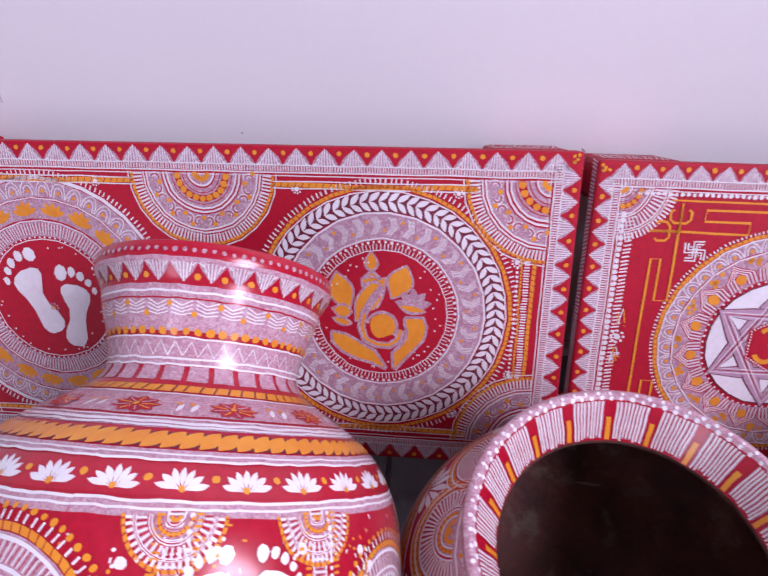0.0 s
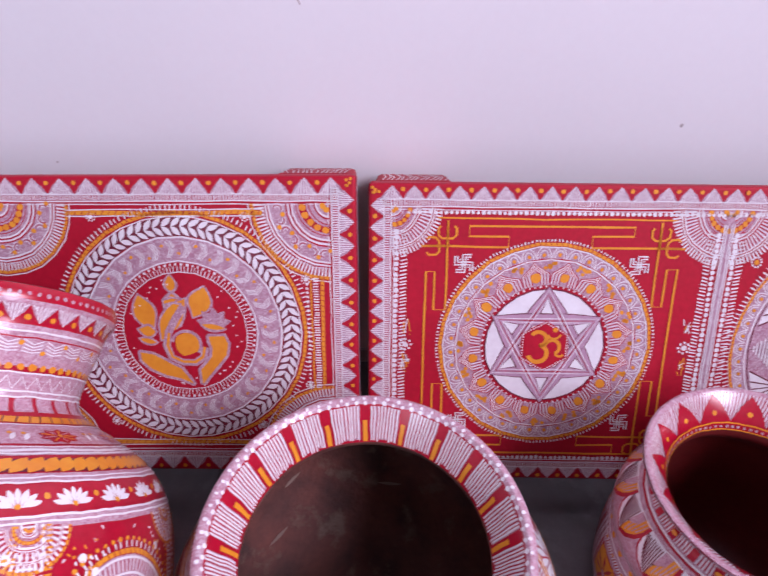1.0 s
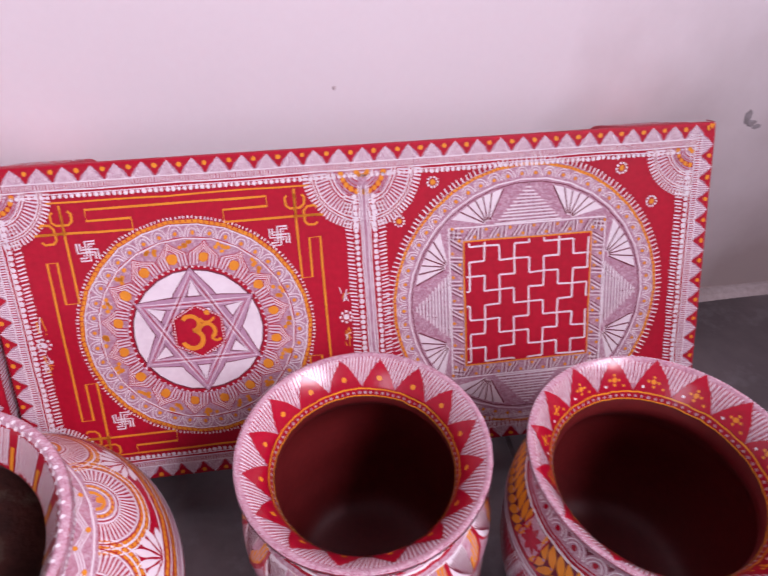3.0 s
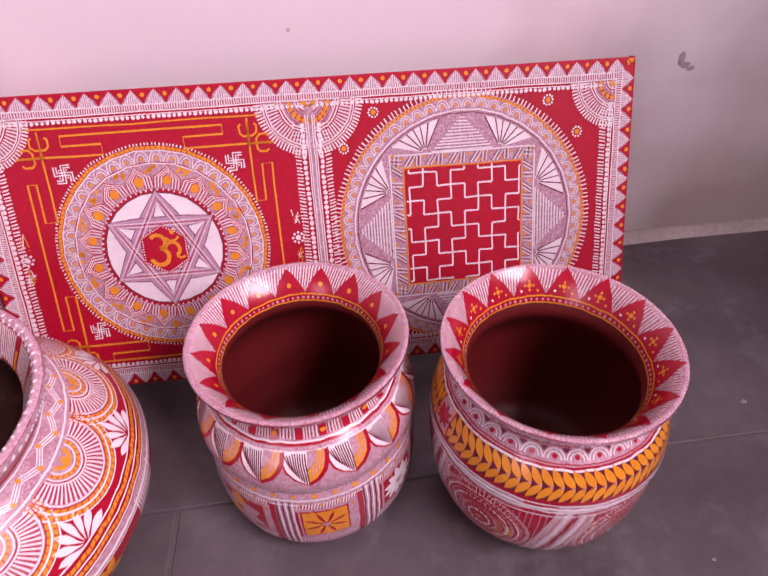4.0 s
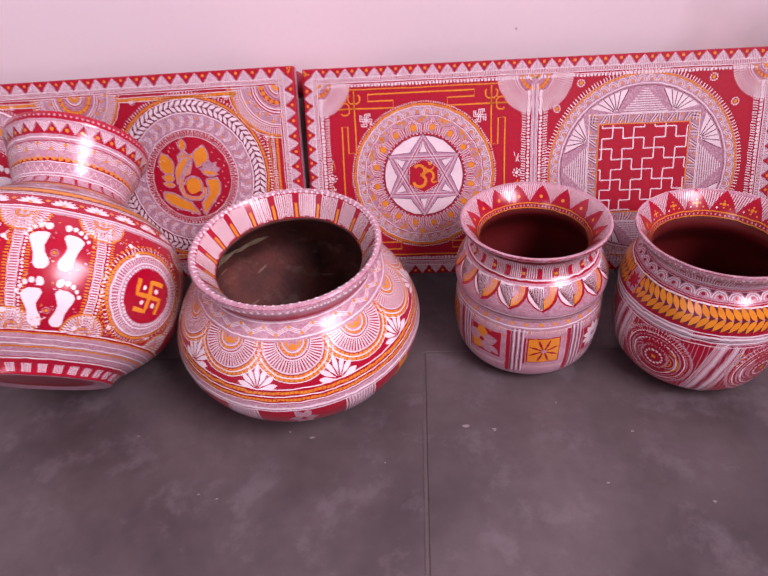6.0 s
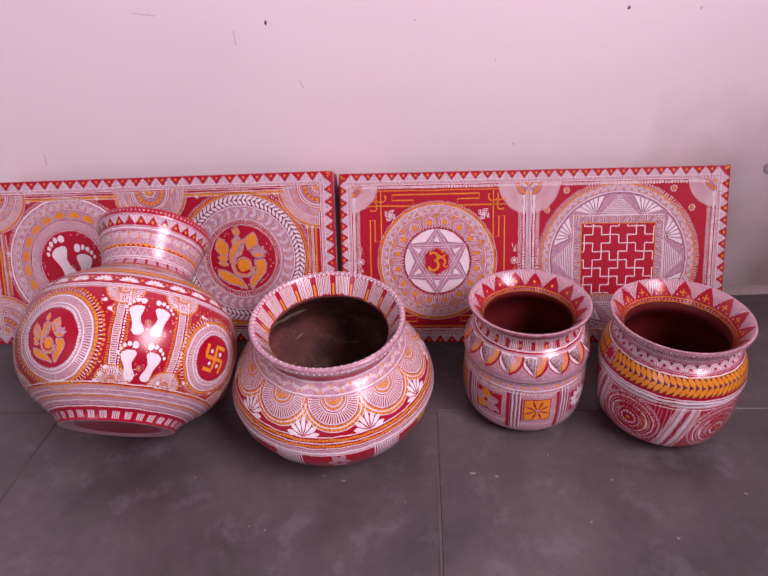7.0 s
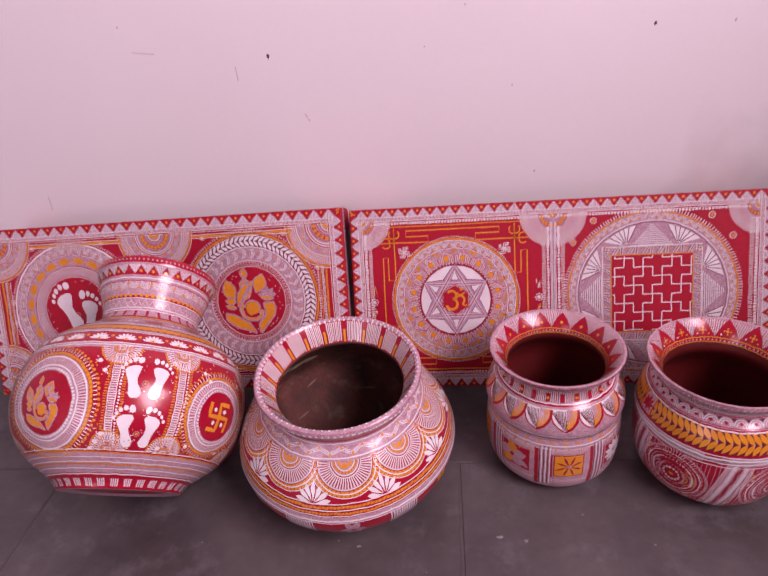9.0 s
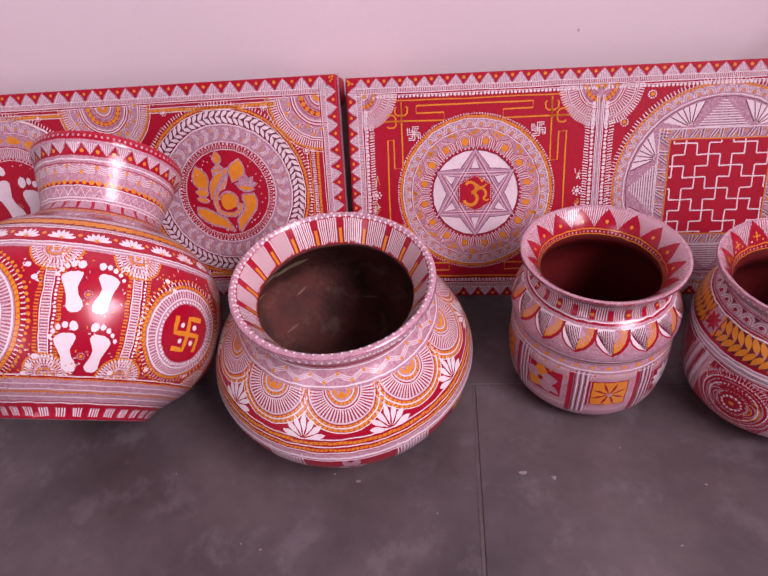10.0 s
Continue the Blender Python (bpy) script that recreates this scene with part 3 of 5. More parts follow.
def star_cell(p):
    """Square cell with a six-pointed star roundel and orange key lines, centred on the origin."""
    cell, p = p, p.within(lambda x, y: (1.03 * x, 1.03 * y))
    rings(p, 0, 0, [("teeth", 0.0872, 0.0892, 190), ("line", 0.0843, 0.087, "orange"), ("line", 0.0828, 0.0838, "white"), ("fill", 0.0738, 0.0826, "pale"), ("scallops", 0.074, 0.083, 40),
                    ("line", 0.0725, 0.0735, "white"), ("fill", 0.0522, 0.0722, "pale"), ("lotus", 0.0528, 0.072, 16), ("dots", 0.0503, 0.052, 70), ("fill", 0.0, 0.0488, "white"), ("line", 0.0483, 0.0495, "dark")])
    R = 0.047
    for base in (90, 270):
        tri = [(R * math.cos(radians(base + 120 * i)), R * math.sin(radians(base + 120 * i))) for i in range(3)]
        for k, (w, col, ly) in enumerate(((0.0105, "dark", 2), (0.009, "mauve", 3))):
            sc = 0.985
            p.line([(x * sc, y * sc) for x, y in tri], w, col, ly + (base == 270), closed=True)
        for off in (0.88, 0.95, 1.02):
            p.line([(x * off, y * off) for x, y in tri], 0.0007, "white" if off != 0.95 else "red", 5, closed=True)
    hexa = [(0.0222 * math.cos(radians(30 + 60 * i)), 0.0222 * math.sin(radians(30 + 60 * i))) for i in range(6)]
    p.strip([hexa[0], hexa[1], hexa[2]], [hexa[5], hexa[4], hexa[3]], "red", 5)
    for (x0, y0), (x1, y1) in zip(hexa, hexa[1:] + hexa[:1]):
        for k in range(9):
            p.dot((x0 + (x1 - x0) * k / 9) * 0.93, (y0 + (y1 - y0) * k / 9) * 0.93, 0.0007, "white", 6, 6)
    om_sign(p, 0.0205)
    p = cell
    for q in range(4):
        g = p.within(flat(0, 0, 90 * q))
        g.line([(-0.106, 0.085), (-0.036, 0.085), (-0.036, 0.0935), (-0.068, 0.0935), (-0.068, 0.102), (0.064, 0.102), (0.064, 0.0945), (0.031, 0.0945), (0.031, 0.085), (0.106, 0.085)], 0.0017, "orange", 3)
        c = g.within(flat(-0.085, 0.085))
        for r in (0, 90):
            t = c.within(flat(0, 0, r))
            t.line([(-0.0055, 0.0165), (-0.0075, 0.0145), (-0.007, 0.009), (-0.004, 0.0065), (0.004, 0.0065), (0.007, 0.009), (0.0075, 0.0145), (0.0055, 0.0165)], 0.0018, "orange", 3)
            t.line([(0, -0.002), (0, 0.018)], 0.0018, "orange", 3)
        s = g.within(flat(-0.071, 0.071, -90 * q))
        s.hooked_cross(0.0062, 0.0013, "white", 2)
    for sx in (-1, 1):
        b = p.within(flat(sx * 0.1175, 0))
        b.flower(0.006, "white", "white", 8)
        for k in range(16):
            b.line([(random.uniform(-0.004, 0.004), sgn * random.uniform(0.008, 0.026)) for sgn in [random.choice((-1, 1))] for _ in range(2)], 0.0008, "white" if k % 2 else "orange", 3)


def cross_cell(p):
    """Roundel with a square of interlocking crosses, centred on the origin."""
    rings(p, 0, 0, [("teeth", 0.114, 0.119, 190), ("fill", 0.1, 0.1145, "pale"), ("line", 0.1115, 0.1138, "orange"), ("scallops", 0.103, 0.1105, 58), ("line", 0.1003, 0.1015, "white"), ("fill", 0.0, 0.1, "pale"), ("line", 0.0982, 0.099, "dark")])
    for q in range(4):
        g = p.within(flat(0, 0, 90 * q))
        for s in (-1, 1):
            c = g.within(flat(s * 0.0335, 0.0665, 0, s))
            for i in range(6):
                a0, a1 = 12 + i * 17.5, 12 + (i + 1) * 17.5 - 3
                def reach(a):
                    x0, y0, dx, dy = 0.0335, 0.0665, math.cos(radians(a)), math.sin(radians(a))
                    b = x0 * dx + y0 * dy
                    return min(-b + math.sqrt(b * b - (x0 * x0 + y0 * y0 - 0.0965 ** 2)), 0.047)
                c.strip([(0.003 * math.cos(radians(a0)), 0.003 * math.sin(radians(a0))), (reach(a0) * math.cos(radians(a0)), reach(a0) * math.sin(radians(a0)))],
                        [(0.003 * math.cos(radians(a1)), 0.003 * math.sin(radians(a1))), (reach(a1) * math.cos(radians(a1)), reach(a1) * math.sin(radians(a1)))], "white", 2)
                c.line([(0.004 * math.cos(radians(a1)), 0.004 * math.sin(radians(a1))), (reach(a1) * math.cos(radians(a1 + 1.5)), reach(a1) * math.sin(radians(a1 + 1.5)))], 0.0011, "dark", 3)
        for k in range(11):
            y = 0.067 + k * 0.0027
            wd = 0.029 * (1 - (k + 0.5) / 11.5)
            g.line([(-wd, y), (wd, y)], 0.0012, "white", 3.3)
            x = -0.027 + k * 0.0054
            g.line([(x, 0.0665), (x * 0.6, 0.0665 + 0.031 * (1 - abs(x) / 0.03))], 0.0005, "dark", 3)
        g.line([(-0.0655, 0.0655), (0.0655, 0.0655)], 0.0012, "white", 3)
        for i in range(13):
            x = -0.06 + i * 0.01
            for k in range(4):
                g.line([(x - 0.004 + k * 0.0017, 0.0555), (x + (0.002 if i % 2 else -0.003) + k * 0.0017, 0.0645)], 0.0008 if k % 2 else 0.0006, "white" if k % 2 else "dark", 3)
            g.dot(x + 0.005, 0.0575 if i % 2 else 0.0628, 0.0014, "orange", 4)
    p.fill(-0.0545, 0.0545, -0.0545, 0.0545, "orange", 4)
    p.fill(-0.0533, 0.0533, -0.0533, 0.0533, "red", 5)
    u, edge = 0.0126, 0.0525
    for i in range(-12, 13):
        for j in range(-12, 13):
            cx, cy = (2 * i + j - 0.43) * u, (2 * j - i + 1.42) * u
            out = [(-0.5, 1.5), (0.5, 1.5), (0.5, 0.5), (1.5, 0.5), (1.5, -0.5), (0.5, -0.5), (0.5, -1.5)]
            for (xa, ya), (xb, yb) in zip(out, out[1:]):
                xa, xb = cx + min(xa, xb) * u, cx + max(xa, xb) * u
                ya, yb = cy + min(ya, yb) * u, cy + max(ya, yb) * u
                xa, xb, ya, yb = max(xa, -edge), min(xb, edge), max(ya, -edge), min(yb, edge)
                if xb - xa + yb - ya > 0.001 and xb >= xa and yb >= ya:
                    p.line([(xa, ya), (xb, yb)], 0.0015, "white", 6)
    for sx in (-1, 1):
        for sy in (-1, 1):
            for x, y in ((0.105, 0.075), (0.0775, 0.1035)):
                p.within(flat(sx * x, sy * y)).flower(0.005)


def plait_cell(p):
    """Roundel with a plaited ring round an orange leaf figure."""
    rings(p, 0, 0, [("teeth", 0.1045, 0.1085, 170), ("line", 0.101, 0.1038, "orange"), ("line", 0.0985, 0.0995, "white"), ("fill", 0.083, 0.098, "dark"), ("rope", 0.0835, 0.098, 78), ("line", 0.0815, 0.083, "white"),
                    ("fill", 0.0605, 0.0815, "pale"), ("chevrons", 0.065, 0.079, 34), ("line", 0.0615, 0.0625, "white"), ("dots", 0.0578, 0.0602, 80), ("ticks", 0.053, 0.0575, 120), ("fill", 0.0, 0.053, "red"), ("line", 0.0525, 0.0532, "white")])
    for k in range(46):
        a, r = random.uniform(0, 2 * math.pi), random.uniform(0.041, 0.05)
        p.dot(r * math.cos(a), r * math.sin(a), 0.0008, "white", 3, 6)
    p.within(flat(0.005, 0.002)).leaf_figure(0.0505)


def foot_cell(p):
    """Roundel with a pair of white footprints."""
    rings(p, 0, 0, [("teeth", 0.1045, 0.1085, 170), ("line", 0.101, 0.1038, "white"), ("fill", 0.0865, 0.1, "pale"), ("scallops", 0.088, 0.0995, 44), ("line", 0.0855, 0.0865, "white"), ("fill", 0.069, 0.0845, "pale"), ("blooms", 0.069, 0.085, 20), ("line", 0.067, 0.068, "white"),
                    ("fill", 0.0545, 0.0665, "pale"), ("ticks", 0.056, 0.0655, 150), ("dots", 0.0528, 0.0545, 76), ("fill", 0.0, 0.0525, "red"), ("line", 0.0518, 0.0526, "white")])
    p.within(flat(0.001, -0.03, 21)).foot(0.079, -1)
    p.within(flat(0.017, -0.042, -3)).foot(0.074, 1)
    p.within(flat(0, -0.008)).flower(0.005, "orange", "pale")
    for k in range(30):
        a, r = random.uniform(0, 2 * math.pi), random.uniform(0.043, 0.05)
        p.dot(r * math.cos(a), r * math.sin(a), 0.0008, "white", 3, 6)


def low_table(name, label, legs):
    """A low table on its side: the painted top faces the room, the four legs point to the wall."""
    root = tagged(new(name), label, "low table", "painted low tables")
    part("tabletop", box_bm((0, 0, 0), (BW, BT, BH), 0.0025), B_RED, root, "red painted wooden tabletop")
    part("underside", box_bm((0.04, BT + 0.0005, 0.04), (BW - 0.04, BT + 0.004, BH - 0.04)), WOOD, root)
    for (x0, z0), deep in zip(((0.004, 0.0), (BW - 0.069, 0.0), (0.004, BH - 0.034), (BW - 0.069, BH - 0.034)), legs):
        leg = part("leg", box_bm((x0, BT, z0), (x0 + 0.065, deep, z0 + 0.034), 0.005), B_RED, root)
        p = Paint()
        for k in range(14):
            x = x0 + 0.006 + 0.053 * k / 13
            p.line([(x, BT + 0.006), (x + random.uniform(-0.003, 0.003), deep - 0.008)], 0.0011, "white", 1)
        p.build("leg_stripes", lambda u, v, h, z=z0 + 0.034: (u, v, z + h), leg, "fine white brush strokes", BOARD_SLOTS)
    for x, s in ((0.0, -1), (BW, 1)):
        e = Paint()
        e.fill(0.003, BH - 0.003, 0.003, BT - 0.003, "pale", 1)
        e.ticks(BH, 90, 0.003, BT - 0.003, 0.001, "white", 2)
        e.build("edge_pattern", lambda u, v, h, x=x, s=s: (x + s * h, v, u), root, "pale edge with white strokes", BOARD_SLOTS)
    return root


def star_table():
    root = low_table("low_table", "red low table on its side, painted with star and cross roundels", (0.094, 0.084, 0.085, 0.085))
    p = Paint()
    border(p, BW, BH, 31, 14, 0.0127)
    p.build("border_pattern", board_surf, root, "white toothed border with orange dots")
    p = Paint()
    for x, s in ((0.0225, 1), (0.2792, -1), (0.2938, 1), (0.553, -1)):
        bead_column(p, x, 0.036, BH - 0.036, s)
    for y, s in ((0.0225, 1), (BH - 0.0225, -1)):
        p.within(flat(0.03, y)).dots(BW - 0.06, 122, 0, 0.0017, "white")
        p.within(flat(0.055, y + s * 0.0045)).run(0.19, 0, 0.0013, "orange")
    p.fill(0.283, 0.29, 0.022, BH - 0.022, "pale", 3)
    for x in (0.283, 0.2848, 0.2882, 0.29):
        p.within(flat(x, 0.03, 90)).run(BH - 0.06, 0, 0.0008, "white", 4)
    p.build("divider_pattern", board_surf, root, "rows of white beads")
    for cx, fn, nm in ((0.1485, star_cell, "star_roundel"), (0.4185, cross_cell, "cross_roundel")):
        p = Paint(flat(cx, 0.129))
        fn(p)
        p.build(nm, board_surf, root)
    for x, y, a0, a1, r in ((0.0185, BH - 0.0185, -90, 0, 0.036), (BW - 0.0185, BH - 0.0185, 180, 270, 0.036), (0.2865, BH - 0.0185, 180, 360, 0.041), (0.0185, 0.0185, 0, 90, 0.036), (BW - 0.0185, 0.0185, 90, 180, 0.036), (0.2865, 0.0185, 0, 180, 0.041)):
        p = Paint(flat(x, y))
        p.half_mandala(r, a0, a1)
        p.build("fan_mandala", board_surf, root)
    return root


def foot_table():
    root = low_table("low_table", "red low table on its side, painted with footprint and leaf roundels", (0.108, 0.108, 0.082, 0.082))
    p = Paint()
    border(p, BW, BH, 26, 13, 0.0145)
    p.build("border_pattern", board_surf, root, "white toothed border with orange dots")
    for y in (0.029, BH - 0.029):
        for xa, xb in ((0.08, 0.232), (0.342, 0.5)):
            p = Paint()
            p.within(flat(xa, y)).run(xb - xa, 0, 0.0038, "orange")
            p.within(flat(xa, y)).run(xb - xa, 0.0026, 0.0009, "white")
            p.within(flat(xa, y)).run(xb - xa, -0.0026, 0.0009, "white")
            p.build("orange_line", board_surf, root, "orange line edged in white")
    for x, s in ((0.029, 1), (BW - 0.029, -1)):
        p = Paint()
        q = p.within(flat(x, 0.082, 90))
        L = BH - 0.164
        q.run(L, 0, 0.003, "orange")
        q.ticks(L, 44, -s * 0.003, -s * 0.0075, 0.0011, "white")
        q.run(L, -s * 0.0092, 0.0016, "orange")
        q.dots(L, 26, -s * 0.0125, 0.0012, "white")
        p.build("orange_line", board_surf, root, "orange line with white strokes")
    for x, y in ((0.042, 0.118), (0.042, 0.15), (0.086, 0.232), (0.2, 0.234), (0.362, 0.232), (0.486, 0.232), (0.533, 0.18), (0.5335, 0.085), (0.05, 0.06), (0.205, 0.05), (0.36, 0.05), (0.49, 0.047)):
        p = Paint(flat(x, y))
        p.flower(0.0042, "white", "white", 9)
        p.build("dot_flower", board_surf, root, "small flower of white dots")
    for cx, fn, nm in ((0.148, foot_cell, "footprint_roundel"), (0.429, plait_cell, "leaf_roundel")):
        p = Paint(flat(cx, 0.1335))
        fn(p)
        p.build(nm, board_surf, root)
    for x, y, a0, a1, r in ((0.0215, BH - 0.0215, -90, 0, 0.056), (BW - 0.0215, BH - 0.0215, 180, 270, 0.06), (0.287, BH - 0.0215, 180, 360, 0.055), (0.0215, 0.0215, 0, 90, 0.056), (BW - 0.0215, 0.0215, 90, 180, 0.06), (0.287, 0.0215, 0, 180, 0.055)):
        p = Paint(flat(x, y))
        p.half_mandala(r * 0.9, a0, a1, swirl=True)
        p.arc(0, 0, r * 1.03, a0, a1, 0.0026, "orange", 2)
        p.arc(0, 0, r * 1.08, a0, a1, 0.0009, "white", 2)
        p.build("fan_mandala", board_surf, root)
    return root


Y_FOOT = 0.2687


def on_board(u, v, roll=0.0):
    c, s = math.cos(radians(23.5)), math.sin(radians(23.5))
    return pose(u, Y_FOOT + v * s, v * c, LEAN, 0, 0) @ pose(0, 0, 0, 0, roll, 0)


star_table().matrix_world = on_board(0.1135, 0.0415, 0.7)
foot_table().matrix_world = on_board(-0.4690, 0.047, 0.0)

# ---- pots ----


def smooth_profile(pts, step=0.003):
    """A Catmull-Rom curve through (radius, height) points, with its length along it."""
    P = [Vector(p) for p in pts]
    out = []
    for i in range(len(P) - 1):
        a, b, c, d = P[max(i - 1, 0)], P[i], P[i + 1], P[min(i + 2, len(P) - 1)]
        n = max(2, int((c - b).length / step))
        for k in range(n):
            t = k / n
            out.append(0.5 * (2 * b + (c - a) * t + (2 * a - 5 * b + 4 * c - d) * t * t + (3 * b - a - 3 * c + d) * t ** 3))
    out.append(P[-1])
    for v in out:
        v.x = max(v.x, 0.0)
    s = [0.0]
    for a, b in zip(out, out[1:]):
        s.append(s[-1] + (b - a).length)
    return np.array([[v.x, v.y] for v in out]), np.array(s)


class Wall:
    """One side of a turned pot; u is the angle (0 towards the room), v the length along the profile."""

    def __init__(self, pts):
        self.p, self.s = smooth_profile(pts)
        d = np.gradient(self.p, self.s, axis=0)
        d /= np.linalg.norm(d, axis=1)[:, None] + 1e-9
        self.n = np.stack([d[:, 1], -d[:, 0]], 1)
        self.end = self.s[-1]

    def r(self, v):
        return float(np.interp(v, self.s, self.p[:, 0]))

    def at_height(self, z, last=False):
        i = np.argmin(np.abs(self.p[:, 1] - z) + (np.arange(len(self.s)) * (-1e-5 if last else 1e-5)))
        return float(self.s[i])

    def surf(self, u, v, h):
        r, z = np.interp(v, self.s, self.p[:, 0]), np.interp(v, self.s, self.p[:, 1])
        nr, nz = np.interp(v, self.s, self.n[:, 0]), np.interp(v, self.s, self.n[:, 1])
        h = h + 0.00012
        return ((r + nr * h) * math.sin(u), -(r + nr * h) * math.cos(u), z + nz * h)

    def spot(self, deg, v):
        rr = self.r(v)
        return lambda x, y: (radians(deg) + x / rr, v + y)

    def belt(self, v):
        """Places rows right round the pot; the row's length is belt_length(v)."""
        rr = self.r(v)
        return lambda x, y: (x / rr, v + y)

    def length(self, v):
        return 2 * math.pi * self.r(v)

    def lathe(self, name, mat, parent, label="", segs=112):
        verts, faces, k = [], [], len(self.s)
        for j in range(segs):
            a = 2 * math.pi * j / segs
            verts += [(p[0] * math.sin(a), -p[0] * math.cos(a), p[1]) for p in self.p]
        for j in range(segs):
            for i in range(k - 1):
                a, b = j * k + i, ((j + 1) % segs) * k + i
                faces.append((a, b, b + 1, a + 1))
        return mesh_object(name, verts, faces, [mat], None, parent, True, label)


def pot(name, label, outer, inner, lining, group):
    root = tagged(new(name), label, "pot", group)
    o, i = Wall(outer), Wall(inner)
    o.lathe("body", RED, root, "glossy red painted body")
    i.lathe("lining", lining, root, "dark unpainted inside")
    return root, o, i


def medallion(p, r, kind):
    """A roundel on a pot, about the origin."""
    rings(p, 0, 0, [("line", r * 0.96, r * 1.02, "orange"), ("teeth", r * 1.03, r * 1.1, int(r * 1500)), ("orange_dots", r * 1.1, r * 1.16, int(r * 1300)), ("fill", r * 0.62, r * 0.95, "pale"), ("line", r * 0.9, r * 0.93, "white"), ("ticks", r * 0.76, r * 0.9, int(r * 1700)),
                    ("line", r * 0.72, r * 0.75, "white"), ("dots", r * 0.63, r * 0.69, int(r * 1100)), ("fill", 0, r * 0.6, "red")])
    if kind == "figure":
        p.within(flat(r * 0.04, 0)).leaf_figure(r * 0.52)
    elif kind == "cross":
        p.within(flat(0, 0, 0)).hooked_cross(r * 0.33, r * 0.1, "orange")
    else:
        rings(p, 0, 0, [("line", r * 0.5, r * 0.53, "white"), ("line", r * 0.4, r * 0.43, "pale"), ("line", r * 0.28, r * 0.33, "orange"), ("dots", r * 0.12, r * 0.2, 12)])


# the large water pot that lies back against the low table
def water_pot():
    outer = [(0, 0.014), (0.045, 0.013), (0.062, 0.01), (0.0695, 0.01), (0.0715, 0.015), (0.08, 0.023), (0.108, 0.044), (0.128, 0.07), (0.1365, 0.1), (0.1362, 0.125), (0.1305, 0.15), (0.1205, 0.17),
             (0.11, 0.182), (0.1, 0.19), (0.086, 0.1995), (0.07, 0.2095), (0.0617, 0.218), (0.06, 0.227), (0.0632, 0.242), (0.0688, 0.26), (0.0722, 0.273), (0.0765, 0.28), (0.0775, 0.286), (0.0765, 0.2915)]
    inner = [(0.0765, 0.2915), (0.073, 0.2915), (0.0675, 0.281), (0.061, 0.25), (0.055, 0.225), (0.056, 0.216), (0.08, 0.196), (0.112, 0.168), (0.128, 0.13), (0.129, 0.09), (0.11, 0.055), (0.07, 0.024), (0, 0.02)]
    root, o, i = pot("water_pot", "large red round water pot lying back against a low table", outer, inner, INSIDE_RED, "painted pots")
    h = lambda z: o.at_height(z, True)
    P = Paint(step=0.005)
    P.at(o.belt(h(0.034))).fill(0, o.length(h(0.034)), -0.014, 0.017, "pale", 0.4)
    P.at(o.belt(0.064)).fill(0, o.length(0.064), -0.012, 0.006, "pale", 0.4)
    # base ring
    q = P.at(o.belt(h(0.0175)))
    L = o.length(h(0.0175))
    for k in range(34):
        q.fill(L * k / 34, L * (k + 0.62) / 34, -0.005, 0.005, "pale", 1)
        q.within(flat(L * k / 34, 0)).ticks(L * 0.62 / 34, 4, -0.005, 0.005, 0.0009, "white")
    for z, w, c in ((0.0245, 0.0018, "white"), (0.0275, 0.002, "pale"), (0.03, 0.0014, "white"), (0.0325, 0.002, "orange"), (0.035, 0.0014, "white"), (0.0375, 0.0028, "pale"), (0.0405, 0.001, "white"), (0.043, 0.0016, "orange"), (0.0455, 0.0014, "white"), (0.155, 0.0012, "white"), (0.158, 0.0014, "white"), (0.1755, 0.0014, "white"), (0.178, 0.001, "white"),
                    (0.1895, 0.0016, "white"), (0.1922, 0.0022, "white"), (0.1945, 0.001, "white"), (0.2065, 0.0012, "white"), (0.2245, 0.0012, "white"), (0.2275, 0.0012, "white"), (0.2385, 0.001, "white"), (0.262, 0.0012, "white"), (0.265, 0.001, "white"), (0.2595, 0.0009, "red")):
        P.at(o.belt(h(z))).run(o.length(h(z)), 0, w, c)
    P.build("ring_pattern", o.surf, root, "white and orange lines round the pot")
    # belly: medallions between bead columns
    v0 = h(0.092)
    for deg, kind in ((-12, "figure"), (73, "cross"), (140, "plain"), (-105, "plain")):
        p = Paint(o.spot(deg, v0), 0.005)
        medallion(p, 0.056 if kind == "figure" else 0.046, kind)
        p.build("medallion", o.surf, root)
    p = Paint(step=0.005)
    for deg in (20, 49, 96, 118, 168, 205, -46, -150):
        q = p.at(o.spot(deg, v0)).within(flat(0, -0.05, 90))
        q.fill(0, 0.116, -0.003, 0.003, "pale", 0.6)
        q.ticks(0.116, 46, -0.003, 0.003, 0.0008, "white")
        for y in (-0.0036, 0.0036):
            q.run(0.116, y, 0.0009, "white")
        q.ticks(0.116, 40, 0.005, 0.0085, 0.0012, "orange")
        q.ticks(0.116, 44, -0.0082, -0.0115, 0.0011, "orange")
        q.dots(0.116, 34, -0.0066, 0.0012, "white")
    for deg in (20, 49, 96, 168, -46):
        for y, a0, a1 in ((0.064, 180, 360), (-0.052, 0, 180)):
            g = p.at(o.spot(deg, v0)).within(flat(0, y))
            g.half_mandala(0.0185, a0, a1)
            g.arc(0, 0, 0.0218, a0, a1, 0.0018, "orange", 2)
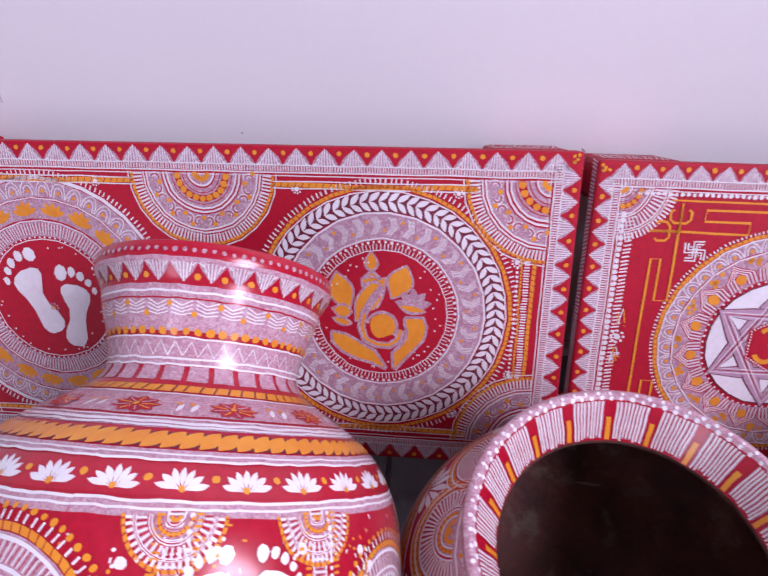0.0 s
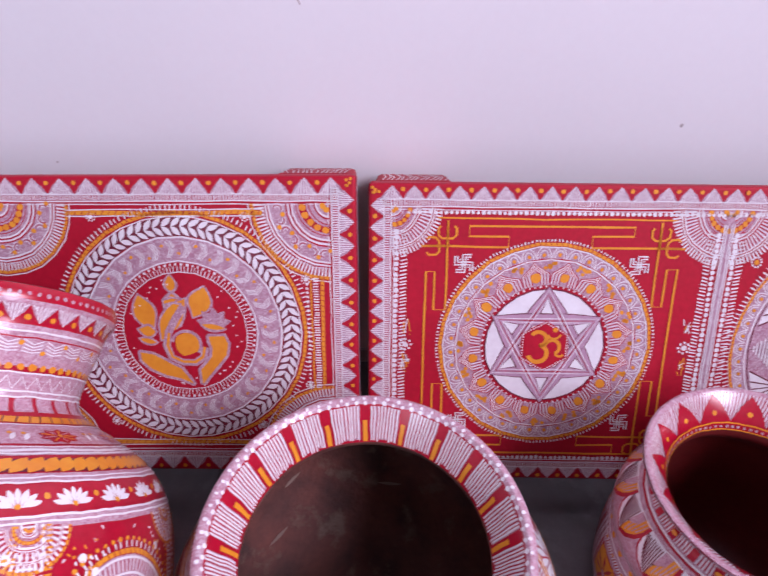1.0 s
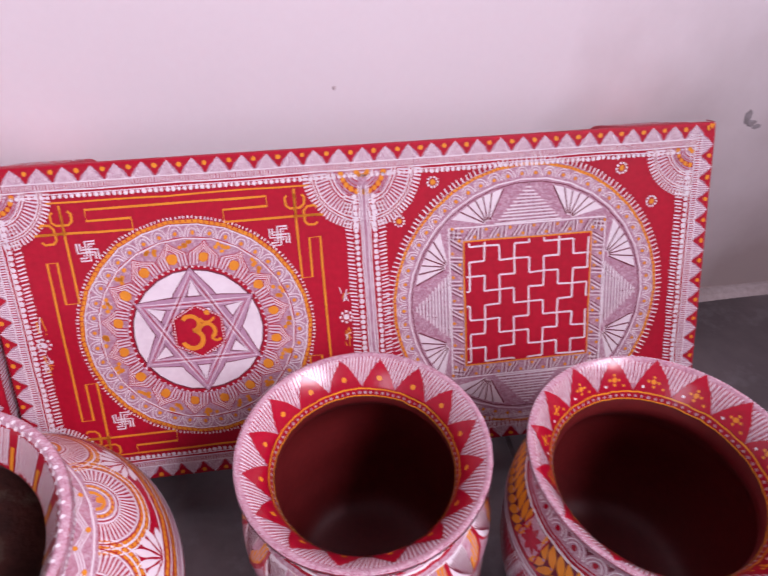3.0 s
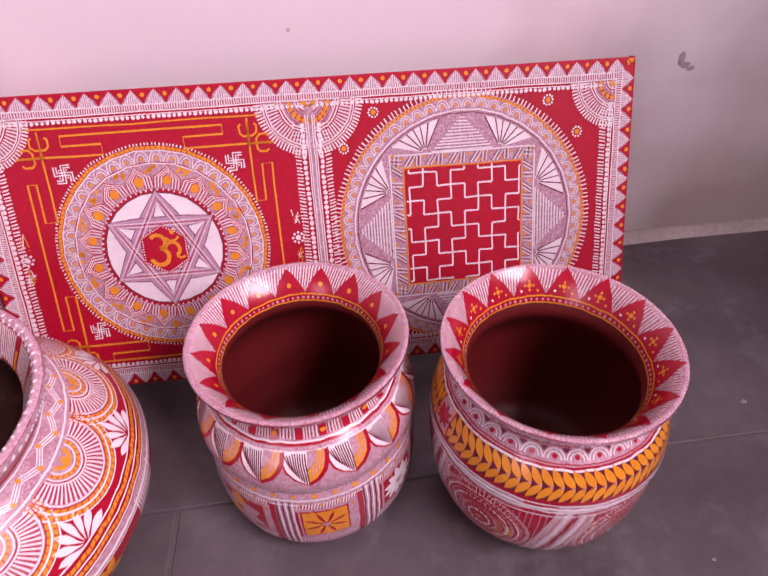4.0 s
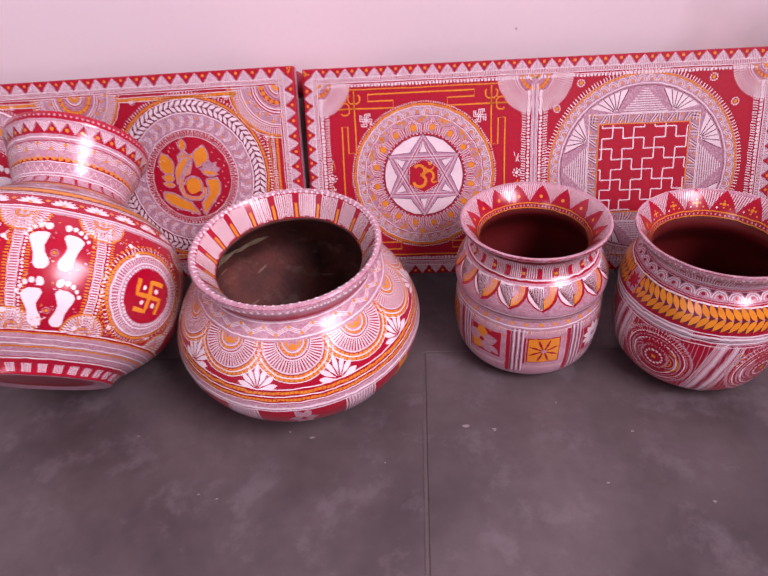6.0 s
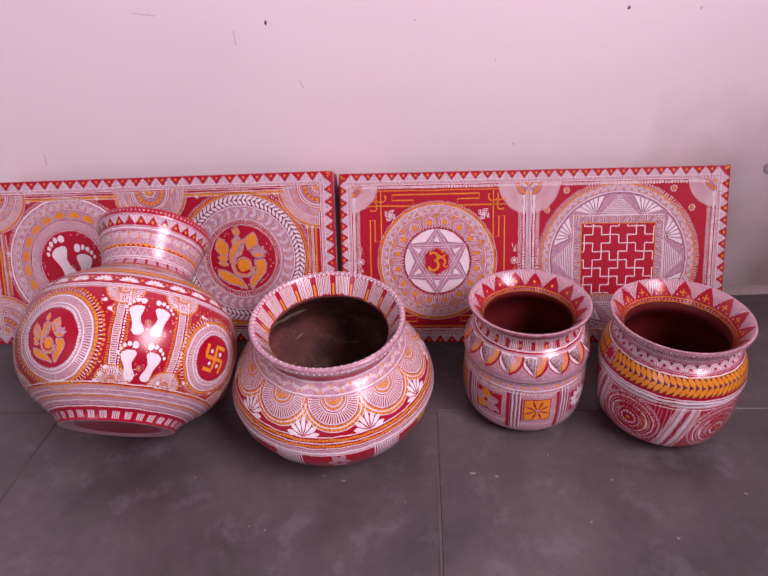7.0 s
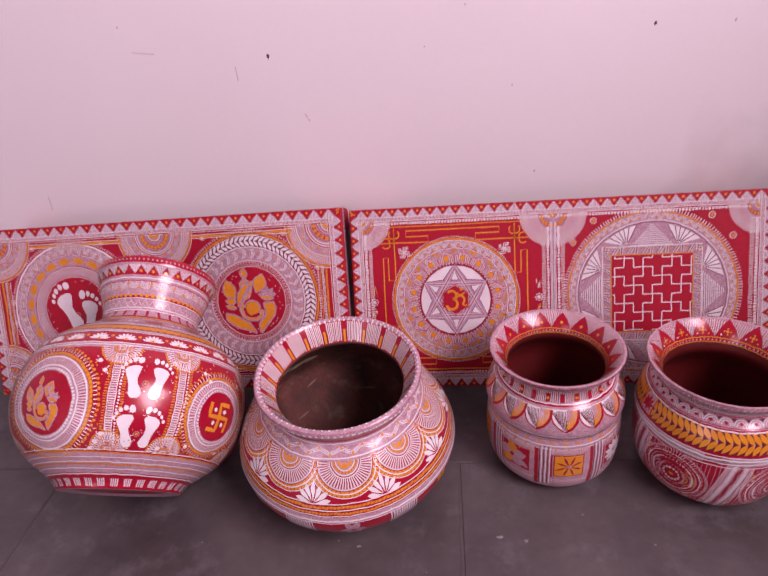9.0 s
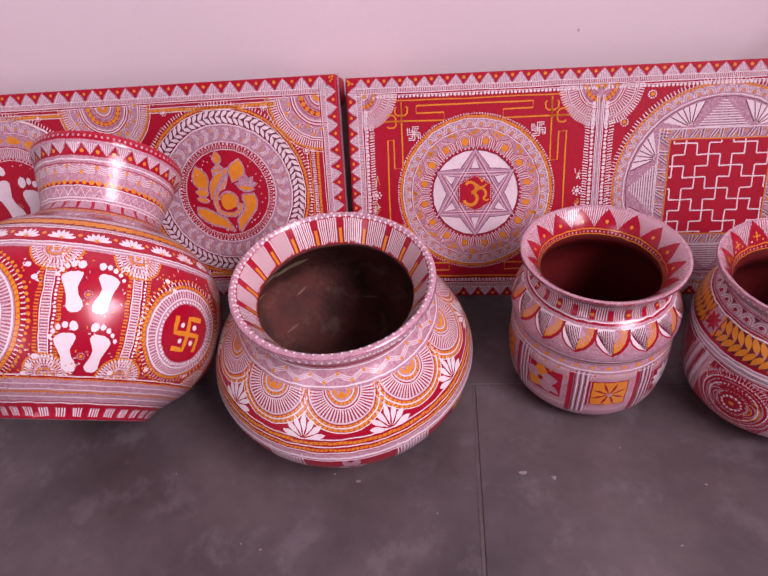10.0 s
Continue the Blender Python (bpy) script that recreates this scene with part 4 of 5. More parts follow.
    for deg, y in ((4, 0.045), (7, 0.034), (6, -0.042), (9, -0.033), (3, -0.05), (20, 0.05), (37, 0.05), (22, -0.045), (37, -0.046), (53, 0.046), (56, 0.038), (52, -0.04), (86, 0.044), (84, -0.042), (-40, 0.04), (-43, -0.038)):
        deg += 8 if 0 < deg < 60 else 0
        p.at(o.spot(deg, v0 + y)).dot(0, 0, 0.0026, "white")
        for k in range(6):
            p.at(o.spot(deg, v0 + y)).dot(random.uniform(-0.006, 0.006), random.uniform(-0.006, 0.006), 0.0009, "orange" if k % 2 else "white", 3, 6)
    p.build("panel_pattern", o.surf, root, "bands of white strokes and beads")
    p = Paint(step=0.005)
    for y in (-0.047, 0.0065):
        for s in (-1, 1):
            p.at(o.spot(33, v0)).within(flat(s * 0.0092, y, -7 * s)).foot(0.0475, s)
        p.at(o.spot(33, v0)).within(flat(0, y + 0.016)).flower(0.0036, "orange", "pale")
    p.build("footprint_pattern", o.surf, root, "two pairs of white footprints")
    p = Paint(step=0.005)
    for k in range(900):
        g = p.at(o.spot(random.uniform(0, 360), v0 + random.uniform(-0.05, 0.06)))
        a = random.uniform(0, 3.14)
        g.line([(0, 0), (0.0022 * math.cos(a), 0.0022 * math.sin(a))], 0.0009, random.choice(("white", "pale", "orange")), 0.3)
    p.build("stippling", o.surf, root, "fine white and orange dashes on red")
    # shoulder and neck
    p = Paint(step=0.005)
    q = p.at(o.belt(h(0.1668)))
    L = o.length(h(0.1668))
    q.fill(0, L, -0.0072, 0.0078, "red", 0.9)
    for k in range(27):
        g = q.within(flat(L * (k + 0.5) / 27, -0.0045))
        for j in range(7):
            g.leaf(0.001 * math.cos(radians(15 + 25 * j)), 0, 15 + 25 * j, 0.0108, 0.0032, "white", 2, fat=1.6)
        g.dot(0, 0.0005, 0.0016, "orange", 3)
        g.dot(L / 54, 0.0055, 0.0019, "orange")
    for z, w in ((0.2255, 0.0035), (0.2335, 0.006), (0.247, 0.006), (0.2635, 0.004), (0.1922, 0.0045), (0.1565, 0.0035), (0.1768, 0.003), (0.2045, 0.0045)):
        p.at(o.belt(h(z))).fill(0, o.length(h(z)), -w, w, "pale", 0.5)
    v = h(0.1835)
    p.at(o.belt(v)).fill(0, o.length(v), -0.0052, 0.0052, "dark", 1)
    for k in range(80):
        p.at(o.belt(v)).leaf(o.length(v) * k / 80, -0.0056, 50, 0.0148, 0.0085, "orange", 2, n=6)
    v = h(0.1995)
    p.at(o.belt(v)).fill(0, o.length(v), -0.0075, 0.0075, "pale", 1)
    for k in range(11):
        g = p.at(o.spot(k * 360 / 11, v))
        for j in range(9):
            g.within(lambda x, y: (1.7 * x, y)).leaf(0, 0, j * 40, 0.0078, 0.0046, "red", 3)
            g.line([(0.003 * math.cos(0.7 * j), 0.002 * math.sin(0.7 * j)), (0.011 * math.cos(0.7 * j), 0.0062 * math.sin(0.7 * j))], 0.0008, "pale" if j % 2 else "orange", 4)
        g.dot(0, 0, 0.0016, "orange", 5)
        for dx in (-0.021, 0.021):
            g.dot(dx, 0.003, 0.0014, "orange")
            g.leaf(dx, -0.004, 70, 0.008, 0.003, "white", 2)
    v = h(0.2095)
    p.at(o.belt(v)).fill(0, o.length(v), -0.003, 0.003, "orange", 1)
    p.at(o.belt(v)).ticks(o.length(v), 60, -0.003, 0.003, 0.0009, "dark", 2, 0.002)
    v = h(0.2178)
    for k in range(28):
        p.at(o.belt(v)).fill(o.length(v) * k / 28, o.length(v) * (k + 0.78) / 28, -0.005, 0.005, "pale", 1)
    v = h(0.2325)
    p.at(o.belt(v)).zigzag(o.length(v), 44, -0.004, 0.004, 0.0009, "white")
    p.at(o.belt(v)).fill(0, o.length(v), -0.005, 0.005, "pale", 1)
    v = h(0.2415)
    p.at(o.belt(v)).dots(o.length(v), 60, 0, 0.0024, "orange")
    v = h(0.2545)
    p.at(o.belt(v)).fill(0, o.length(v), -0.0065, 0.0065, "pale", 1)
    L = o.length(v)
    for k in range(30):
        g = p.at(o.belt(v)).within(flat(L * (k + 0.5) / 30, 0))
        for j in range(4):
            g.line([(-0.006, 0.005 - 0.0024 * j), (0, -0.001 - 0.0018 * j + 0.003), (0.006, 0.005 - 0.0024 * j)], 0.0007, "white")
        g.dot(0.007, 0.003 if k % 2 else -0.003, 0.0018, "orange")
    v = h(0.2735)
    p.at(o.belt(v)).fill(0, o.length(v), 0.007, 0.0105, "pale", 1)
    p.at(o.belt(v)).triangles(o.length(v), 30, 0.0075, -0.004, 7, dot_r=0.002)
    v = h(0.2855)
    p.at(o.belt(v)).dots(o.length(v), 90, 0, 0.0014, "pale")
    p.build("neck_pattern", o.surf, root, "bands of orange rope, white teeth and beads on the neck")
    return root


def cooking_pot():
    outer = [(0, 0.0), (0.05, 0.0), (0.072, 0.003), (0.096, 0.014), (0.121, 0.034), (0.133, 0.055), (0.1365, 0.071), (0.135, 0.082), (0.1285, 0.098), (0.114, 0.119), (0.0985, 0.1365), (0.0895, 0.146), (0.0878, 0.151), (0.0915, 0.16), (0.0965, 0.167), (0.0988, 0.171), (0.0983, 0.1755)]
    inner = [(0.0983, 0.1755), (0.0955, 0.177), (0.0915, 0.174), (0.079, 0.153), (0.077, 0.147), (0.085, 0.141), (0.108, 0.115), (0.121, 0.088), (0.122, 0.07), (0.104, 0.038), (0.07, 0.011), (0, 0.007)]
    root, o, i = pot("cooking_pot", "wide red clay pot with scalloped shoulder, bare stained inside", outer, inner, INSIDE_CLAY, "painted pots")
    h = lambda z: o.at_height(z, True)
    p = Paint(step=0.005)
    for z, w, c in ((0.0835, 0.0012, "white"), (0.0868, 0.0026, "orange"), (0.09, 0.0012, "white"), (0.0932, 0.003, "orange"), (0.0965, 0.0012, "white"), (0.074, 0.001, "white"), (0.0785, 0.0022, "white"), (0.137, 0.0014, "white"), (0.1485, 0.0014, "white")):
        p.at(o.belt(h(z))).run(o.length(h(z)), 0, w, c)
    v = h(0.1715)
    p.at(o.belt(v)).fill(0, o.length(v), -0.004, 0.0045, "pale", 1)
    p.at(o.belt(v)).dots(o.length(v), 96, 0.001, 0.0012, "white")
    p.at(o.belt(v)).dots(o.length(v), 40, -0.003, 0.0013, "orange")
    lip_edge(p, o)
    p.build("ridge_pattern", o.surf, root, "orange and white lines with a beaded lip")
    # shoulder scallops
    n = 10
    va = h(0.134)
    for k in range(n):
        p = Paint(o.spot(9 + k * 360 / n, va), 0.004)
        g = p.within(lambda x, y: (x, -1.08 * y))
        R = 0.0335
        g.ring(0, 0.0, 0.0005, R, "pale", 1, 0, 180)
        for rr, w, c in ((0.2, 0.0024, "orange"), (0.3, 0.0009, "white"), (0.36, 0.002, "orange"), (0.43, 0.0009, "white"), (0.5, 0.0009, "white"), (0.86, 0.0009, "white"), (0.93, 0.0026, "orange"), (0.99, 0.0012, "white"), (1.05, 0.0024, "orange"), (1.11, 0.0009, "white")):
            g.arc(0, 0, R * rr, 0, 180, w, c, 2)
        for j in range(30):
            a = math.pi * (j + 0.5) / 30
            g.line([(R * 0.52 * math.cos(a), R * 0.52 * math.sin(a)), (R * 0.83 * math.cos(a), R * 0.83 * math.sin(a))], 0.001, "white", 3)
            a += math.pi / 60
            g.line([(R * 0.52 * math.cos(a), R * 0.52 * math.sin(a)), (R * 0.83 * math.cos(a), R * 0.83 * math.sin(a))], 0.0008, "red", 2.5)
        for rr in (0.465, 0.9):
            g.arc(0, 0, R * rr, 0, 180, 0.0007, "red", 3)
        p.dot(0, -0.004, 0.0026, "orange", 4)
        p.build("scallop", o.surf, root)
        for j in range(7):
            p = Paint(o.spot(9 + (k + 0.5) * 360 / n, h(0.099)), 0.004)
            a = radians(12 + 26 * j)
            p.leaf(0.003 * math.cos(a), 0.003 * math.sin(a), 12 + 26 * j, 0.021 - 0.0011 * abs(j - 3), 0.0056, "white", 2, fat=1.6)
            p.build("white_petal", o.surf, root)
    p = Paint(step=0.005)
    v = h(0.1425)
    p.at(o.belt(v)).fill(0, o.length(v), -0.011, 0.011, "pale", 0.5)
    for d in (-0.0018, 0.0, 0.0018):
        p.at(o.belt(v)).within(flat(0, d)).zigzag(o.length(v), 24, -0.003, 0.003, 0.0008, "white")
    for k in range(48):
        p.at(o.belt(v)).dot(o.length(v) * (k + 0.0) / 48, 0.0038 if k % 2 else -0.0038, 0.0017, "orange")
    # lower body: blocks of pattern
    v = h(0.057)
    L = o.length(v)
    p.at(o.belt(h(0.0765))).fill(0, o.length(h(0.0765)), -0.0035, 0.0055, "pale", 1)
    for k in range(14):
        g = p.at(o.belt(v)).within(flat(L * (k + 0.35) / 14, 0)).within(lambda x, y: (x, y * 1.35))
        if k % 2 == 0:
            for j in range(6):
                g.leaf(0, 0, j * 60, 0.0145, 0.008, "orange" if k % 4 else "pale", 2)
            g.dot(0, 0, 0.003, "red", 3)
        else:
            g.fill(-0.014, 0.014, -0.016, 0.016, "pale", 1)
            for j in range(9):
                g.line([(-0.013 + j * 0.0032, -0.016), (-0.013 + j * 0.0032, 0.016)], 0.001, "white")
            g.line([(-0.016, -0.017), (-0.016, 0.017)], 0.0014, "white")
            g.line([(0.016, -0.017), (0.016, 0.017)], 0.0014, "white")
    p.build("belly_pattern", o.surf, root, "bands of zigzag and blocks of white strokes")
    # inside of the lip: white blocks between red and orange bars
    p = Paint(step=0.004)
    v = i.at_height(0.1655)
    L = i.length(v)
    bars = 20
    for k in range(bars):
        q = p.at(i.belt(v)).within(flat(L * k / bars, 0))
        q.fill(0, L / bars, -0.0115, 0.019, "red", 1)
        q.fill(L / bars * 0.26, L / bars, -0.0085, 0.017, "pale", 2)
        q.within(flat(L / bars * 0.26, 0)).ticks(L / bars * 0.74, 9, -0.0085, 0.017, 0.0011, "white", 3)
        q.line([(L / bars * 0.13, 0.002), (L / bars * 0.13, 0.018)], 0.0032, "orange", 3)
    p.at(i.belt(v)).dots(L, 90, -0.0103, 0.0014, "white")
    q = p.at(i.belt(0.003))
    q.fill(0, i.length(0.003), -0.003, 0.0045, "pale", 2)
    q.dots(i.length(0.003), 74, 0.001, 0.0012, "white", 4)
    p.build("inner_lip_pattern", i.surf, root, "white blocks between red and orange bars")
    # dried crust below the lip and scrapes lower down
    crust = [(-78 - 9.5 * k, 0.109 - 0.0012 * abs(k - 4), random.uniform(-16, 16), random.uniform(0.026, 0.044), random.uniform(0.01, 0.018), "pale") for k in range(9)]
    crust += [(deg, z, random.uniform(0, 40), random.uniform(0.01, 0.022), 0.003, "white") for deg, z in ((-150, 0.06), (-125, 0.08), (-100, 0.085), (165, 0.04), (-135, 0.03))]
    for k, (deg, z, a, length, wid, col) in enumerate(crust):
        p = Paint(i.spot(deg, i.at_height(z, True)), 0.004)
        p.leaf(0, 0, a, length, wid, col, 2 + 0.2 * k, random.uniform(-30, 30))
        p.build("dried_crust" if col == "pale" else "scrape", i.surf, root, "pale greenish dried crust" if col == "pale" else "pale scrape in the clay", {n: SCRAPE if n == "white" else CRUST for n in SLOTS})
    return root


def lip_edge(p, o):
    p.at(o.belt(o.end - 0.003)).fill(0, o.length(o.end - 0.003), -0.002, 0.003, "pale", 1)
    p.at(o.belt(o.end - 0.003)).dots(o.length(o.end - 0.003), 90, 0, 0.0011, "white")


def lota_lip(i, root, v, n, y0, y1, extra):
    """Inside of a flaring lip: pale hatching with a ring of red teeth and orange dots."""
    p = Paint(step=0.004)
    L = i.length(v)
    q = p.at(i.belt(v))
    q.fill(0, L, y0, y1, "pale", 1)
    q.ticks(L, n * 12, y0, y1 - 0.004, 0.0006, "white", 2, 0.003)
    for k in range(n):
        c = (k + 0.5) * L / n
        w = L / n * 0.5
        q.patch([(c - w, y1), (c - w * 0.55, (y0 + y1) / 2), (c, y0 + 0.001)], [(c + w, y1), (c + w * 0.55, (y0 + y1) / 2), (c + 0.0003, y0 + 0.001)], "red", 3)
        yd = y1 - (y1 - y0) * 0.3
        q.dot(c, yd, 0.0019, "orange", 4)
        if extra:
            for dx, dy in ((0.0034, 0), (-0.0034, 0), (0, 0.0034), (0, -0.0034), (0.007, 0.004), (-0.007, 0.004)):
                q.dot(c + dx, yd + dy, 0.0011, "white" if dx > 0.004 else "orange", 4, 6)
    q.fill(0, L, y1, y1 + 0.007, "red", 1)
    p.at(i.belt(0.003)).fill(0, i.length(0.003), -0.003, 0.005, "pale", 1)
    q.within(flat(0, y1 + 0.0012)).run(L, 0, 0.0012, "orange", 4)
    q.within(flat(0, y1 + 0.0042)).dots(L, 90, 0, 0.0012, "pale", 4)
    q.within(flat(0, y1 + 0.0065)).run(L, 0, 0.001, "orange", 4)
    p.build("inner_lip_pattern", i.surf, root, "red teeth with orange dots on white hatching")


def petal_lota():
    outer = [(0, 0.0), (0.048, 0.0), (0.066, 0.003), (0.0775, 0.014), (0.0818, 0.034), (0.0828, 0.06), (0.0815, 0.08), (0.0802, 0.0875), (0.0794, 0.0915), (0.0806, 0.0955), (0.0828, 0.101), (0.0832, 0.11), (0.0802, 0.1215), (0.0725, 0.133), (0.066, 0.139), (0.063, 0.1455), (0.0638, 0.152), (0.069, 0.16), (0.075, 0.1655), (0.0785, 0.1685), (0.0785, 0.1705)]
    inner = [(0.0785, 0.1705), (0.0765, 0.171), (0.07, 0.1655), (0.0625, 0.156), (0.0585, 0.147), (0.058, 0.141), (0.063, 0.133), (0.074, 0.118), (0.078, 0.1), (0.075, 0.07), (0.07, 0.04), (0.052, 0.009), (0, 0.006)]
    root, o, i = pot("lota", "small red brass-shaped pot with a petal collar and flaring lip", outer, inner, INSIDE_RED, "painted pots")
    h = lambda z: o.at_height(z, True)
    lota_lip(i, root, i.at_height(0.162), 16, -0.0125, 0.0085, False)
    p = Paint(step=0.005)
    for z, w, c in ((0.0815, 0.0012, "white"), (0.0855, 0.0014, "white"), (0.096, 0.0012, "white"), (0.0982, 0.0009, "red"), (0.1005, 0.0012, "white"), (0.1345, 0.001, "white"), (0.165, 0.001, "white"), (0.1685, 0.0018, "pale")):
        p.at(o.belt(h(z))).run(o.length(h(z)), 0, w, c)
    v = h(0.0905)
    p.at(o.belt(v)).fill(0, o.length(v), -0.009, 0.05, "pale", 0.6)
    p.at(o.belt(v)).dots(o.length(v), 34, -0.001, 0.0021, "orange")
    p.at(o.belt(v)).ticks(o.length(v), 150, 0.0035, 0.0065, 0.0008, "white", 2)
    v = h(0.1455)
    L = o.length(v)
    p.at(o.belt(v)).fill(0, L, -0.01, 0.014, "pale", 4)
    p.at(o.belt(v)).ticks(L, 190, -0.0075, 0.0125, 0.0007, "white", 5)
    for k in range(26):
        p.at(o.belt(v)).fill(L * k / 26, L * (k + 0.3) / 26, -0.0078, 0.006, "red", 9)
        if k % 2:
            p.at(o.belt(v)).dot(L * (k + 0.15) / 26, -0.002, 0.0021, "orange", 12)
    p.at(o.belt(v)).within(flat(0, -0.0098)).run(L, 0, 0.0014, "white", 6)
    lip_edge(p, o)
    p.build("neck_pattern", o.surf, root, "white lines and red bars on the neck")
    n, v = 16, h(0.1335)
    wide = o.length(h(0.118)) / n
    for k in range(n):
        p = Paint(o.spot(4 + k * 360 / n, v), 0.004)
        tip = -0.0265
        half = [(0.46, 0.0), (0.45, 0.3), (0.37, 0.58), (0.22, 0.82), (0.02, 1.0)]
        p.patch([(-wide * a * 1.06, tip * b) for a, b in half], [(wide * a * 1.06, tip * b) for a, b in half], "red", 1.2)
        p.patch([(-wide * a * 0.96, tip * b * 0.94) for a, b in half], [(wide * a * 0.1, tip * b * 0.94) for a, b in half], "white", 2)
        p.patch([(wide * a * 0.12, tip * b * 0.94) for a, b in half], [(wide * a * 0.86, tip * b * 0.9) for a, b in half], "orange", 2)
        p.patch([(wide * a * 0.1, tip * b * 0.55) for a, b in half], [(wide * a * 0.5, tip * b * 0.5) for a, b in half], "pale", 2.6)
        for j in range(9):
            a = -0.44 + 0.053 * j
            ya = tip * (0.05 if j > 2 else 0.1)
            yb = tip * min(0.9, 0.42 + 0.075 * j)
            p.line([(wide * (a + 0.02), ya), (wide * (a * 0.72 + 0.03), yb)], 0.0008, "dark", 3)
        for j in range(4):
            a = 0.14 + 0.08 * j
            p.line([(wide * a, tip * 0.04), (wide * (a * 0.8), tip * (0.72 - 0.09 * j))], 0.0007, "pale", 3)
        p.line([(wide * a, tip * b) for a, b in half], 0.0013, "red", 3)
        p.build("petal", o.surf, root)
    # lower body: square panels
    v = h(0.053)
    L = o.length(v)
    for k in range(8):
        p = Paint(o.spot(3 + k * 45, v), 0.004)
        kind = (0, 1, 2, 0, 1, 2, 0, 2)[k]
        p.fill(-0.027, 0.0335, -0.042, 0.029, "pale", 1)
        for j in range(6):
            x = -0.0258 + 0.0024 * j
            p.line([(x, -0.034), (x, 0.029)], 0.0011, "white" if j % 2 else "dark", 2)
        p.line([(-0.0115, -0.02), (-0.0115, 0.018)], 0.002, "red", 2)
        for yb in (0.0175, -0.0325):
            for t in range(21):
                p.line([(-0.011 + t * 0.0021, yb + 0.004), (-0.0095 + t * 0.0021, yb + 0.0095)], 0.0009, "white", 2)
                p.line([(-0.010 + t * 0.0021, yb + 0.004), (-0.0085 + t * 0.0021, yb + 0.0095)], 0.0007, "red", 2)
        for t in range(6):
            p.dot(-0.008 + t * 0.0075, 0.0165 if t % 2 else 0.026, 0.0013, "orange", 3)
        if kind == 2:
            p.fill(-0.0095, 0.0275, -0.0175, 0.0175, "red", 2)
        g = p.within(flat(0.0085, 0)).within(lambda x, y: (x * 1.3, y * 1.3))
        if kind == 0:
            g.fill(-0.0135, 0.0135, -0.0135, 0.0135, "red", 2)
            g.fill(-0.0125, 0.0125, -0.0125, 0.0125, "orange", 3)
            for j in range(8):
                g.leaf(0, 0, j * 45 + 22, 0.013, 0.0023, "red", 4, n=4)
            for j in range(8):
                g.leaf(0.002 * math.cos(j * 0.785), 0.002 * math.sin(j * 0.785), j * 45, 0.0115, 0.0036, "orange", 5, n=4)
            g.dot(0, 0, 0.0022, "pale", 6)
        elif kind == 1:
            g.fill(-0.013, 0.013, -0.0125, 0.0125, "red", 2)
            for j in range(11):
                g.leaf(0, 0, j * 360 / 11, 0.0135, 0.0048, "white", 3, fat=1.6)
            g.dot(0, 0, 0.0028, "pale", 4)
        else:
            for j in range(5):
                g.leaf(-0.003, 0, j * 72 + 18, 0.015, 0.0115, "orange" if j % 2 else "pale", 3)
            g.leaf(0.004, -0.003, -40, 0.012, 0.006, "pale", 3)
            g.dot(-0.003, 0, 0.0025, "red", 4)
        p.build("square_panel", o.surf, root)
    p = Paint(step=0.005)
    v = h(0.0135)
    p.at(o.belt(v)).fill(0, o.length(v), -0.006, 0.003, "pale", 1)
    p.at(o.belt(v)).ticks(o.length(v), 150, -0.006, 0.003, 0.001, "white")
    p.build("foot_band", o.surf, root, "pale band of white strokes at the foot")
    return root


